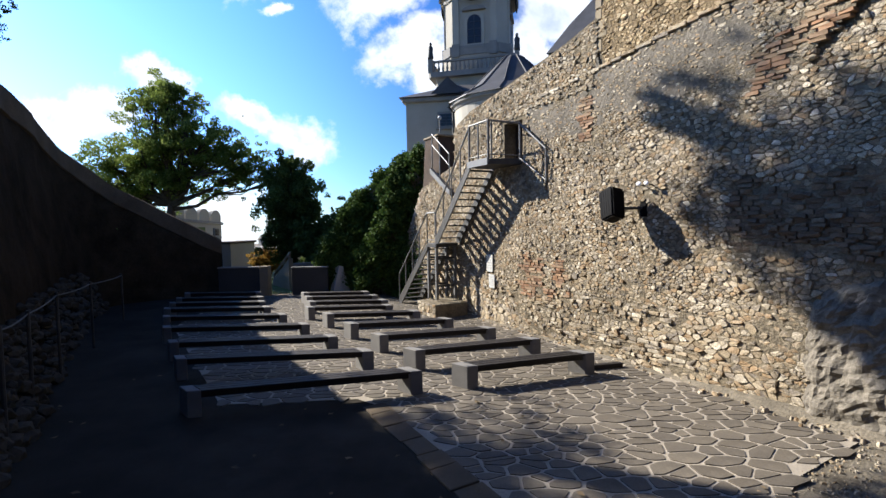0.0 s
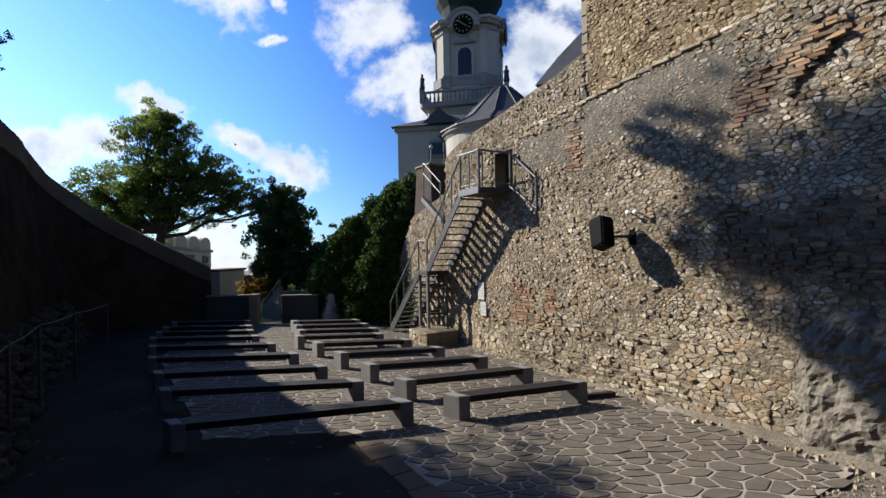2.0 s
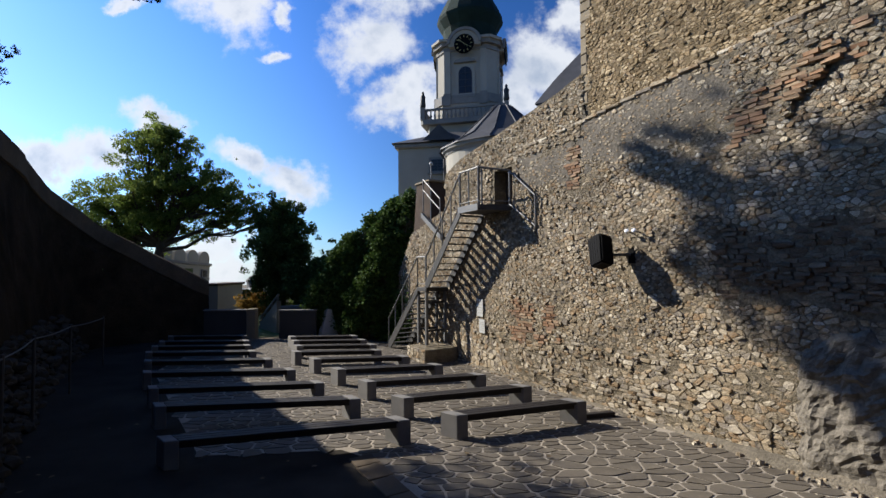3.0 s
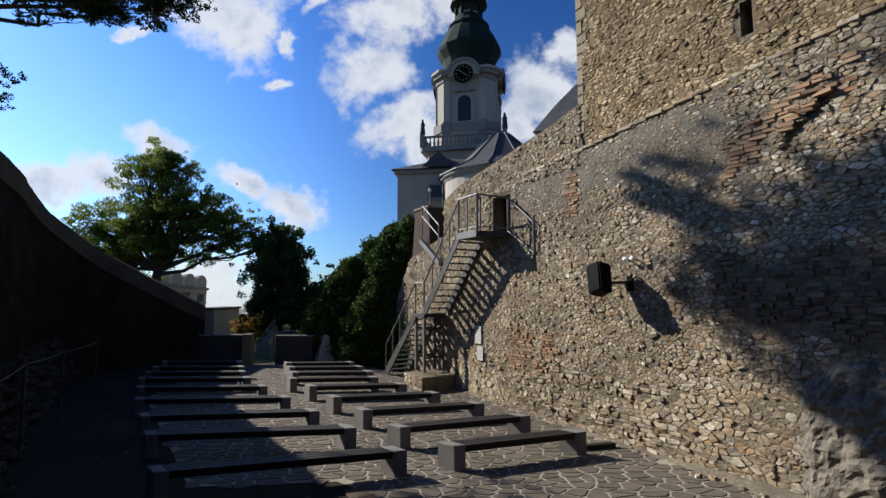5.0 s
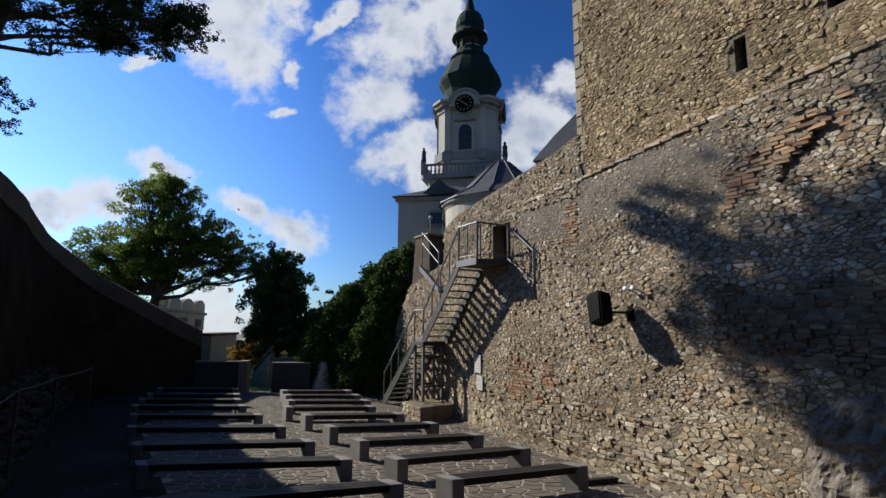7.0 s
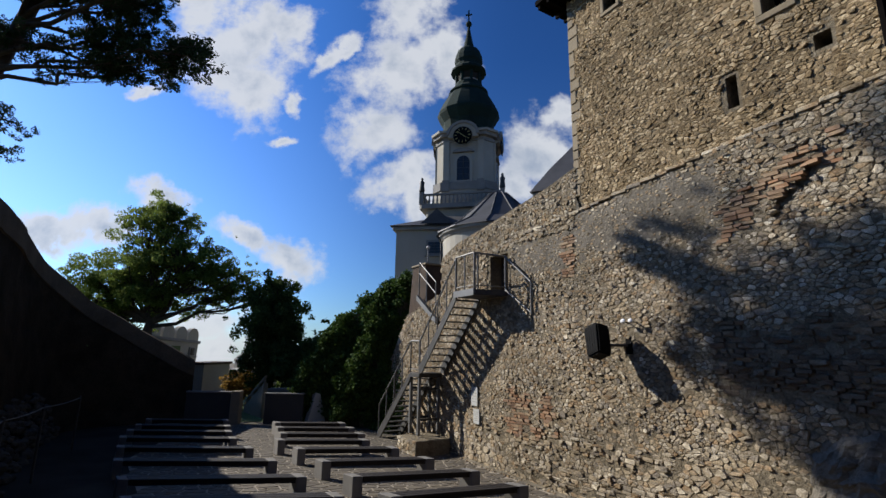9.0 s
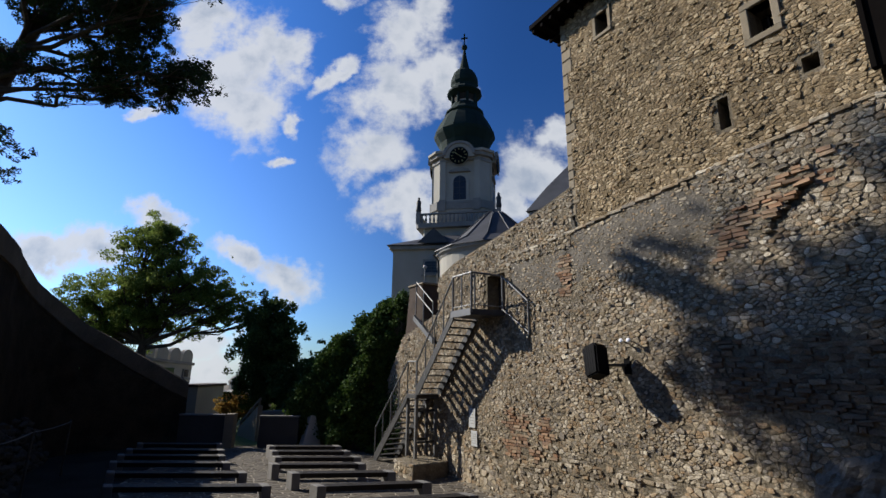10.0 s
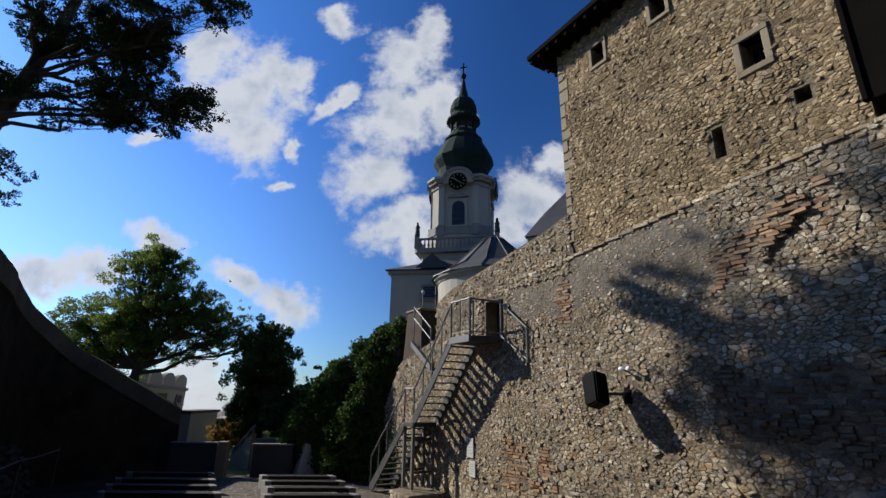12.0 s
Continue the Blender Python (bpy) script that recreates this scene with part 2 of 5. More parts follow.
mat_ochre = surface("worn_ochre_stone", [(0.054, 0.040, 0.026), (0.121, 0.087, 0.052)], 2, 40, 0.4, 0.9, "object", 0.5, stain=0.4)
mat_rock = surface("dark_rubble", [(0.03, 0.027, 0.022), (0.07, 0.062, 0.05), (0.05, 0.046, 0.036)], 2, 20, 0.7, 0.97, "island", 0.6, stain=0.5, spec=0.02)
mat_rope = surface("grey_cable", [(0.06, 0.058, 0.055), (0.09, 0.088, 0.085)], 3, 40, 0.2, 0.7, stain=0.2)
mat_bark = surface("bark", [(0.035, 0.026, 0.019), (0.075, 0.056, 0.042)], 3, 20, 0.9, 0.95, stain=0.5, bump_size=0.03, stretch=(1, 1, 0.3))
mat_gold = surface("gilded_metal", [(0.35, 0.25, 0.09), (0.5, 0.36, 0.14)], 3, 30, 0.1, 0.4, metal=0.9, stain=0.1)


def leaf_material(name, colors, through=0.35):
    mat = bpy.data.materials.new(name)
    mat.use_nodes = True
    add = nodes_of(mat.node_tree)
    rnd = add("ShaderNodeNewGeometry").outputs["Random Per Island"]
    ramp = add("ShaderNodeValToRGB", {0: rnd})
    el = ramp.color_ramp.elements
    while len(el) < len(colors):
        el.new(0.5)
    for i, c in enumerate(colors):
        el[i].position, el[i].color = i / (len(colors) - 1), (*c, 1)
    bs = add("ShaderNodeBsdfPrincipled", {"Base Color": ramp.outputs[0], "Roughness": 0.8, "Specular IOR Level": 0.12})
    tr = add("ShaderNodeBsdfTranslucent", {"Color": ramp.outputs[0]})
    mix = add("ShaderNodeMixShader", {0: through, 1: bs.outputs[0], 2: tr.outputs[0]})
    add("ShaderNodeOutputMaterial", {0: mix.outputs[0]})
    return mat


mat_leaf = leaf_material("robinia_leaves", [(0.07, 0.105, 0.02), (0.12, 0.165, 0.035), (0.19, 0.22, 0.06)], 0.6)
mat_leaf_dark = leaf_material("dark_leaves", [(0.035, 0.06, 0.016), (0.055, 0.085, 0.022), (0.08, 0.11, 0.03)], 0.4)
mat_leaf_autumn = leaf_material("autumn_leaves", [(0.20, 0.10, 0.02), (0.28, 0.17, 0.04), (0.14, 0.11, 0.03)], 0.4)
mat_dry = leaf_material("dry_leaves", [(0.07, 0.05, 0.03), (0.12, 0.085, 0.05), (0.16, 0.12, 0.07)], 0.1)
mat_ivy = leaf_material("ivy_leaves", [(0.030, 0.057, 0.014), (0.049, 0.089, 0.019), (0.088, 0.135, 0.030)], 0.2)
mat_needle = leaf_material("pine_needles", [(0.018, 0.035, 0.014), (0.03, 0.05, 0.02)], 0.1)


# ---- mesh helpers ----
def mesh_ob(name, verts, faces, material, parent=None, label="", smooth=False):
    me = bpy.data.meshes.new(name)
    me.from_pydata([tuple(v) for v in verts], [], faces)
    me.materials.append(material)
    if smooth:
        me.polygons.foreach_set("use_smooth", [True] * len(me.polygons))
    me.update()
    ob = new(name, me)
    if parent is not None:
        ob.parent = parent
    if label:
        ob["label"] = label
    return ob


def part(name, bm, material, parent=None, label="", smooth=False):
    """Links a bmesh as one mesh object under a thing or a part."""
    me = bpy.data.meshes.new(name)
    bmesh.ops.recalc_face_normals(bm, faces=bm.faces[:])
    bm.to_mesh(me)
    bm.free()
    me.materials.append(material)
    if smooth:
        me.polygons.foreach_set("use_smooth", [True] * len(me.polygons))
    ob = new(name, me)
    if parent is not None:
        ob.parent = parent
    if label:
        ob["label"] = label
    return ob


def thing(name, m=None, label="", category="", group="", kind=""):
    ob = new(name)
    ob.empty_display_size = 0.2
    if m is not None:
        ob.matrix_basis = m
    return tagged(ob, label, category, group, kind)


def add_box(bm, x0, y0, z0, x1, y1, z1, bevel=0.0, m=None):
    vs = [bm.verts.new((x, y, z)) for x in (x0, x1) for y in (y0, y1) for z in (z0, z1)]
    fs = [bm.faces.new([vs[i] for i in f]) for f in ((0, 1, 3, 2), (4, 6, 7, 5), (0, 4, 5, 1), (2, 3, 7, 6), (0, 2, 6, 4), (1, 5, 7, 3))]
    if bevel:
        es = list({e for f in fs for e in f.edges})
        out = bmesh.ops.bevel(bm, geom=es, offset=bevel, segments=1, affect="EDGES")
        vs = list({v for f in out["faces"] for v in f.verts} | {v for v in vs if v.is_valid})
    if m is not None:
        bmesh.ops.transform(bm, matrix=m, verts=[v for v in vs if v.is_valid])
    return bm


def box(x0, y0, z0, x1, y1, z1, bevel=0.0):
    return add_box(bmesh.new(), min(x0, x1), min(y0, y1), min(z0, z1), max(x0, x1), max(y0, y1), max(z0, z1), bevel)


def add_tube(bm, a, b, r, r2=None, sides=8, caps=True):
    a, b = Vector(a), Vector(b)
    r2 = r if r2 is None else r2
    q = (b - a).to_track_quat("Z", "Y")
    ra, rb = [], []
    for i in range(sides):
        t = 2 * math.pi * i / sides
        o = Vector((math.cos(t), math.sin(t), 0))
        ra.append(bm.verts.new(a + q @ (o * r)))
        rb.append(bm.verts.new(b + q @ (o * r2)))
    for i in range(sides):
        j = (i + 1) % sides
        bm.faces.new((ra[i], ra[j], rb[j], rb[i]))
    if caps:
        bm.faces.new(ra[::-1])
        bm.faces.new(rb)
    return bm


def tube(a, b, r, r2=None, sides=8):
    return add_tube(bmesh.new(), a, b, r, r2, sides)


def lathe(bm, profile, sides=16, phase=0.0, squash=None):
    """Turns a profile of (radius, height) about the z axis."""
    rings = []
    for r, z in profile:
        ring = []
        for i in range(sides):
            t = 2 * math.pi * i / sides + phase
            k = squash(t) if squash else 1.0
            ring.append(bm.verts.new((r * k * math.cos(t), r * k * math.sin(t), z)))
        rings.append(ring)
    for a, b in zip(rings, rings[1:]):
        for i in range(sides):
            j = (i + 1) % sides
            bm.faces.new((a[i], a[j], b[j], b[i]))
    bm.faces.new(rings[0][::-1])
    bm.faces.new(rings[-1])
    return bm


def prism(bm, outline, z0, z1):
    """An upright prism over a plan outline."""
    lo = [bm.verts.new((x, y, z0)) for x, y in outline]
    hi = [bm.verts.new((x, y, z1)) for x, y in outline]
    n = len(lo)
    for i in range(n):
        j = (i + 1) % n
        bm.faces.new((lo[i], lo[j], hi[j], hi[i]))
    bm.faces.new(lo[::-1])
    bm.faces.new(hi)
    return bm


def panel(bm, outline, y0, y1):
    """A slab with an outline in x and z between two depths y."""
    lo = [bm.verts.new((x, y0, z)) for x, z in outline]
    hi = [bm.verts.new((x, y1, z)) for x, z in outline]
    n = len(lo)
    for i in range(n):
        j = (i + 1) % n
        bm.faces.new((lo[i], lo[j], hi[j], hi[i]))
    bm.faces.new(lo[::-1])
    bm.faces.new(hi)
    return bm


def cut(poly, nx, ny, c):
    """The part of a convex polygon with nx * x + ny * y <= c."""
    out = []
    for i, (x, y) in enumerate(poly):
        px, py = poly[i - 1]
        d0, d1 = nx * px + ny * py - c, nx * x + ny * y - c
        if (d0 < 0) != (d1 < 0):
            t = d0 / (d0 - d1)
            out.append((px + (x - px) * t, py + (y - py) * t))
        if d1 < 0:
            out.append((x, y))
    return out


def stone_cells(x0, y0, x1, y1, w, h, rng, jitter=0.38, merge=0.0):
    """Irregular stones that fill a rectangle: polygons round jittered points in running courses."""
    nx, ny = max(1, round((x1 - x0) / w)), max(1, round((y1 - y0) / h))
    pts = {}
    for j in range(-2, ny + 2):
        for i in range(-2, nx + 2):
            if merge and rng.random() < merge * (1 + 1.5 * noise.noise(Vector((i * 0.13, j * 0.13, 3.3)))):
                continue
            pts[i, j] = (x0 + (i + 0.5 * (j % 2) + 0.5 + rng.uniform(-jitter, jitter)) * w, y0 + (j + 0.5 + rng.uniform(-jitter, jitter)) * h)
    k = w / h
    for (i, j), (x, y) in pts.items():
        if not (0 <= i < nx and 0 <= j < ny):
            continue
        poly = [(x - 1.6 * w, y - 1.6 * h), (x + 1.6 * w, y - 1.6 * h), (x + 1.6 * w, y + 1.6 * h), (x - 1.6 * w, y + 1.6 * h)]
        for dj in (-2, -1, 0, 1, 2):
            for di in (-2, -1, 0, 1, 2):
                q = pts.get((i + di, j + dj))
                if q is None or (di == 0 and dj == 0):
                    continue
                ax, ay = q[0] - x, (q[1] - y) * k * k
                poly = cut(poly, ax, ay, ax * (q[0] + x) / 2 + ay * (q[1] + y) / 2)
        for nx_, ny_, c in ((-1, 0, -x0), (1, 0, x1), (0, -1, -y0), (0, 1, y1)):
            poly = cut(poly, nx_, ny_, c)
        if len(poly) >= 3:
            yield (x, y), poly


def rounded(poly, gap, rng, corner=0.22):
    """The polygon drawn in by a joint and with its corners cut."""
    cx, cy = sum(p[0] for p in poly) / len(poly), sum(p[1] for p in poly) / len(poly)
    ins = []
    for x, y in poly:
        d = math.hypot(x - cx, y - cy) or 1
        k = max(0.2, 1 - gap / d)
        ins.append((cx + (x - cx) * k, cy + (y - cy) * k))
    out = []
    for i, (x, y) in enumerate(ins):
        px, py = ins[i - 1]
        qx, qy = ins[(i + 1) % len(ins)]
        c = corner * rng.uniform(0.6, 1.3)
        out += [(x + (px - x) * c, y + (py - y) * c), (x + (qx - x) * c, y + (qy - y) * c)]
    return out, (cx, cy)


def pillow(poly, centre, rise, inset, rng, rough=0.3, sink=0.03, crown=0.0):
    """Vertices (a, b, depth) and faces of one stone: its foot, its edge and a raised uneven face, with a broken crown if asked."""
    n = len(poly)
    cx, cy = centre
    tx, ty = rng.uniform(-rough, rough), rng.uniform(-rough, rough)
    vs = [(x, y, -sink) for x, y in poly]
    for x, y in poly:
        k = 1 - inset * rng.uniform(0.6, 1.4)
        lift = rise * (1 + rng.uniform(-rough, rough) * 0.6) + (tx * (x - cx) + ty * (y - cy)) * 0.7
        vs.append((cx + (x - cx) * k, cy + (y - cy) * k, max(0.004, lift)))
    fs = [(i, (i + 1) % n, n + (i + 1) % n, n + i) for i in range(n)]
    if crown:
        px, py = poly[rng.randrange(n)]
        o = rng.uniform(0.0, 0.35)
        vs.append((cx + (px - cx) * o, cy + (py - cy) * o, rise + crown))
        fs += [(n + i, n + (i + 1) % n, 2 * n) for i in range(n)]
    else:
        fs.append(tuple(range(n, 2 * n)))
    return vs, fs


# ---- the right-hand castle wall ----
# its own frame: x along the wall, y out into the yard, z up
WALL = pose(2.667, 12.741, 0, 0, 0, 118.5)
rng = random.Random(7)


def wall_point(s, off, z):
    return WALL @ Vector((s, off, z))


LEDGE = [(-16.0, 7.9), (-8.0, 7.15), (-1.95, 6.55), (0.6, 6.36)]
TOP = [(-1.95, 7.75), (-0.9, 7.5), (1.4, 7.13), (3.6, 6.8), (4.6, 6.45)]


def height_at(line, s):
    for (a, za), (b, zb) in zip(line, line[1:]):
        if a <= s <= b:
            return za + (zb - za) * (s - a) / (b - a)
    return line[0][1] if s < line[0][0] else line[-1][1]


wall_right = thing("wall_right", WALL, "tall old castle wall of mixed rubble stone and brick", "wall", kind="structure")
OPEN = (0.80, 1.66, 4.92, 6.02)   # doorway behind the platform
bm = bmesh.new()
panel(bm, [(-16, -0.5), (OPEN[0], -0.5), (OPEN[0], height_at(TOP, OPEN[0])), (-0.9, 7.5), (-1.95, 7.75), (-1.95, 6.52), (-8, 7.15), (-16, 7.9)], -1.3, 0)
panel(bm, [(OPEN[0], -0.5), (OPEN[1], -0.5), (OPEN[1], OPEN[2]), (OPEN[0], OPEN[2])], -1.3, 0)
panel(bm, [(OPEN[0], OPEN[3]), (OPEN[1], OPEN[3]), (OPEN[1], height_at(TOP, OPEN[1])), (1.4, 7.13), (OPEN[0], height_at(TOP, OPEN[0]))], -1.3, 0)
panel(bm, [(OPEN[1], -0.5), (10.6, -0.5), (10.2, 0.56), (8.85, 2.67), (7.4, 4.45), (5.25, 5.05), (4.6, 5.2), (4.6, 6.45), (3.6, 6.8), (OPEN[1], height_at(TOP, OPEN[1]))], -1.3, 0)
part("wall_core", bm, mat_mortar, wall_right, "crumbling lime mortar core")
# the recess's shade is in this panel's dark brown
part("passage_back", box(OPEN[0], -0.62, OPEN[2], OPEN[1], -0.42, OPEN[3]), mat_darkbrick, wall_right, "brown masonry blocking the doorway")


def in_wall(s, z):
    if s < -1.95:
        return z < height_at(LEDGE, s)
    if s < 4.6:
        return z < height_at(TOP, s) - 0.04 and not (OPEN[0] - 0.12 < s < OPEN[1] + 0.12 and OPEN[2] - 0.05 < z < OPEN[3] + 0.08)
    if s < 7.4:
        return z < 5.1 - 0.25 * (s - 5.0)
    return z < 4.45 - (s - 7.4) * 1.33


def brick_zone(s, z):
    wob = 0.22 * noise.noise(Vector((s * 2.3, z * 2.3, 1.0)))
    if -1.0 + wob < s < 0.95 + wob and 1.05 + wob < z < 2.15 + wob:
        return noise.noise(Vector((s * 1.8, z * 2.6, 20))) > -0.18
    if -1.85 + wob * 0.5 < s < -1.40 + wob * 0.5 and 4.95 < z < 6.0:
        return True
    k = z - (5.45 + (-5.5 - s) * 0.62)
    if -7.2 < s < -5.35 and -0.30 + wob < k < 0.30 + wob:
        return noise.noise(Vector((s * 1.8, z * 2.6, 20))) > -0.25
    return False


def course_zone(s, z):
    wob = 0.25 * noise.noise(Vector((s * 1.7, z * 1.7, 7.0)))
    return (s < -5.0 + wob * 2 and 2.45 + wob < z < 3.7 + wob * 2) or (-4.2 < s < 2.0 and 0.95 + wob < z < 1.25 + wob) or (-4.3 < s < 0.5 and 0.18 + wob * 0.5 < z < 0.62 + wob * 0.5)


def render_zone(s, z):
    wob = 0.35 * noise.noise(Vector((s * 1.1, z * 1.1, 5.0)))
    return (-5.4 < s < -1.9 and 5.35 + wob - 0.08 * (s + 2) < z < 6.8) or (-2.2 < s < 0.5 and 5.2 + wob < z < 6.2) or (
        s < -6.3 + wob and s > -6.9 + wob and 0.15 < z < 1.9 + wob)


def crack_line(s):
    """Height of the diagonal break below the brick arch's stump."""
    return 5.45 + (-6.17 - s) * 0.93


def in_crack(s, z):
    return -6.88 < s < -6.2 and -0.09 - 0.03 * math.sin(s * 9) < z - crack_line(s) < 0.04


def bulge(s, z):
    """How far the weathered face swells out from its plane."""
    if render_zone(s, z):
        return 0.0
    b = 0.045 * max(0.0, 0.35 + noise.noise(Vector((s * 0.55, z * 0.8, 40)))) + 0.035 * max(0.0, noise.noise(Vector((s * 1.6, z * 2.2, 60))))
    if -6.95 < s < -6.1 and 0.03 < z - crack_line(s) < 0.30:
        b += 0.05
    return b


stones, courses, bricks, singles = [], [], [], []
cells = list(stone_cells(-9.6, 0.0, 10.2, 1.35, 0.125, 0.080, rng, 0.48, 0.34)) + list(stone_cells(-9.6, 1.35, 10.2, 7.9, 0.092, 0.058, rng, 0.49, 0.34))
for (s, z), poly in cells:
    if not in_wall(s, z) or brick_zone(s, z) or course_zone(s, z) or in_crack(s, z):
        continue
    sparse = render_zone(s, z)
    if sparse and rng.random() < 0.42:
        continue
    if rng.random() < 0.04 + 0.25 * max(0, noise.noise(Vector((s * 0.9, z * 0.9, 12)))):
        continue
    shape, c = rounded(poly, 0.016 if sparse else 0.003, rng, 0.17)
    rise = rng.uniform(0.010, 0.020) if sparse else rng.uniform(0.002, 0.018) + (0.03 if rng.random() < 0.07 else 0) + bulge(s, z)
    vs, fs = pillow(shape, c, rise, 0.13, rng, 0.25, 0.012, rng.uniform(0.002, 0.008))
    near = -5.6 < s < -2.9 and 0.0 < z < 1.9
    (singles if near and len(singles) < 290 else stones).append((vs, fs))

z = 0.05
while z < 5.0:
    h = rng.uniform(0.06, 0.105)
    s = -9.5 + rng.uniform(0, 0.2)
    while s < 2.2:
        w = rng.uniform(0.09, 0.34)
        drop = 0.14 * noise.noise(Vector((s * 0.5, z, 4)))
        if course_zone(s + w / 2, z) and not brick_zone(s + w / 2, z) and rng.random() > 0.08:
            q = [(s, z + drop), (s + w, z + drop + rng.uniform(-0.012, 0.012)), (s + w, z + h + drop), (s, z + h + drop + rng.uniform(-0.01, 0.01))]
            shape, c = rounded(q, 0.008, rng, 0.12)
            (courses if s < -4.8 else stones).append(pillow(shape, c, rng.uniform(0.004, 0.036) + (0.03 if rng.random() < 0.1 else 0) + bulge(s + w / 2, z), 0.10, rng, 0.4, 0.012, 0.006))
        s += w
    z += h
z = 0.05
while z < 7.0:
    h = rng.uniform(0.062, 0.085)
    s = -9.5 + rng.uniform(0, 0.2)
    while s < 1.9:
        w = rng.uniform(0.15, 0.30)
        drop = 0.05 * noise.noise(Vector((s * 0.6, z, 9)))
        if brick_zone(s + w / 2, z) and in_wall(s + w / 2, z + h) and not in_crack(s + w / 2, z) and rng.random() > 0.10:
            g = rng.uniform(0.004, 0.009)
            q = [(s + g, z + g + drop), (s + w - g, z + g + drop + rng.uniform(-0.006, 0.006)), (s + w - g, z + h - g + drop), (s + g, z + h - g + drop)]
            shape, c = rounded(q, 0.0, rng, 0.06)
            bricks.append(pillow(shape, c, rng.uniform(0.016, 0.036) + bulge(s + w / 2, z), 0.06, rng, 0.3))
        s += w
    z += h


def join_pieces(name, pieces, material, parent, label, axis="wall"):
    verts, faces = [], []
    for vs, fs in pieces:
        o = len(verts)
        if axis == "wall":
            verts += [(a, d, b) for a, b, d in vs]
            faces += [tuple(o + i for i in f[::-1]) for f in fs]
        else:
            verts += vs
            faces += [tuple(o + i for i in f) for f in fs]
    ob = mesh_ob(name, verts, faces, material, parent, label)
    ob["kind"] = "stuff"
    return ob


join_pieces("rubble_facing", stones, mat_stone, wall_right, "beige and grey rubble stones")
join_pieces("brick_courses", courses, mat_course, wall_right, "dark brown thin brick courses")
join_pieces("brick_patches", bricks, mat_brick, wall_right, "worn orange-brown bricks")
# smooth grey render skin, broken at its edges
rv, rf = [], []
for (s, z), poly in stone_cells(-7.4, 0.0, 1.2, 7.2, 0.22, 0.2, rng, 0.45):
    if render_zone(s, z) and in_wall(s, z + 0.05) and not brick_zone(s, z):
        o = len(rv)
        cx, cz = s, z
        for a, b in poly:
            rv.append((cx + (a - cx) * 1.03, 0.006 + 0.012 * noise.noise(Vector((a * 2, b * 2, 3))) + 0.004, cz + (b - cz) * 1.03))
        rf.append(tuple(range(o, len(rv)))[::-1])
ob = mesh_ob("render_skin", rv, rf, mat_render, wall_right, "patchy grey lime render")

def mortar_skin(s0, s1, z0, z1, step, depth, keep_if, material, parent):
    """An uneven coat of mortar between the stones, which buries some of them."""
    ns, nz = round((s1 - s0) / step), round((z1 - z0) / step)
    verts, faces, at = [], [], {}
    for i in range(ns + 1):
        for j in range(nz + 1):
            s, z = s0 + (s1 - s0) * i / ns, z0 + (z1 - z0) * j / nz
            at[i, j] = len(verts)
            verts.append((s, depth(s, z), z))
    for i in range(ns):
        for j in range(nz):
            if all(keep_if(*verts[at[i + a, j + b]][::2]) for a in (0, 1) for b in (0, 1)):
                faces.append((at[i, j], at[i, j + 1], at[i + 1, j + 1], at[i + 1, j]))
    return mesh_ob("mortar_coat", verts, faces, material, parent, "uneven lime mortar smeared over the joints", True)


def mortar_depth(s, z):
    broad = noise.noise(Vector((s * 0.8, z * 1.0, 90)))
    return max(-0.01, bulge(s, z) - 0.001 + 0.020 * broad + 0.014 * noise.noise(Vector((s * 3.5, z * 4.5, 91))) + 0.007 * noise.noise(Vector((s * 11, z * 13, 92))))


mortar_skin(-9.6, 10.0, 0.0, 7.8, 0.05, mortar_depth, lambda s, z: in_wall(s, z) and not in_crack(s, z), mat_mortar, wall_right)

# plaster lump swelling out at the wall's foot
lump = bmesh.new()
NS, NZ = 44, 34
grid = []
for i in range(NS + 1):
    col = []
    for j in range(NZ + 1):
        z = (2.2 + 0.35 * noise.noise(Vector((i * 0.25, 2, 1)))) * j / NZ
        edge = -6.18 + 0.16 * noise.noise(Vector((0, z * 1.7, 8))) + 0.08 * noise.noise(Vector((0, z * 5, 9))) - 0.30 * max(0, z - 1.5)
        s = edge - 3.6 * (i / NS) ** 1.5
        far = min(1.0, (edge - s) / 0.30)
        up = min(1.0, (NZ - j) / NZ / 0.35)
        out = 0.15 * math.sqrt(max(0, far * (2 - far))) * math.sqrt(max(0, up * (2 - up))) * (1.15 - 0.2 * z / 2.5)
        rough = 0.09 * noise.noise(Vector((s * 2.2, z * 2.2, 3))) + 0.08 * noise.noise(Vector((s * 6, z * 6, 5))) + 0.03 * noise.noise(Vector((s * 15, z * 15, 6)))
        col.append(lump.verts.new((s, -0.02 + max(0.0, out + rough * min(1, out * 8)), z)))
    grid.append(col)
for a, b in zip(grid, grid[1:]):
    for j in range(NZ):
        lump.faces.new((a[j], a[j + 1], b[j + 1], b[j]))
part("plaster_lump", lump, mat_render, wall_right, "crumbling grey plaster swelling out at the foot")

# ---- the keep on the wall ----
KEEP = (-7.98, -1.88, 12.55)
keep = thing("stone_keep", WALL @ pose(0, -0.03, 0), "square stone keep rising from the castle wall", "tower")
WINDOWS = [(-3.46, 11.36, -3.10, 11.92), (-6.82, 9.05, -6.45, 9.66), (-5.18, 11.45, -4.82, 12.05), (-5.88, 7.60, -5.68, 8.22), (-7.32, 7.98, -7.08, 8.25)]
xs = sorted({KEEP[0], KEEP[1], *(w[0] for w in WINDOWS), *(w[2] for w in WINDOWS)})
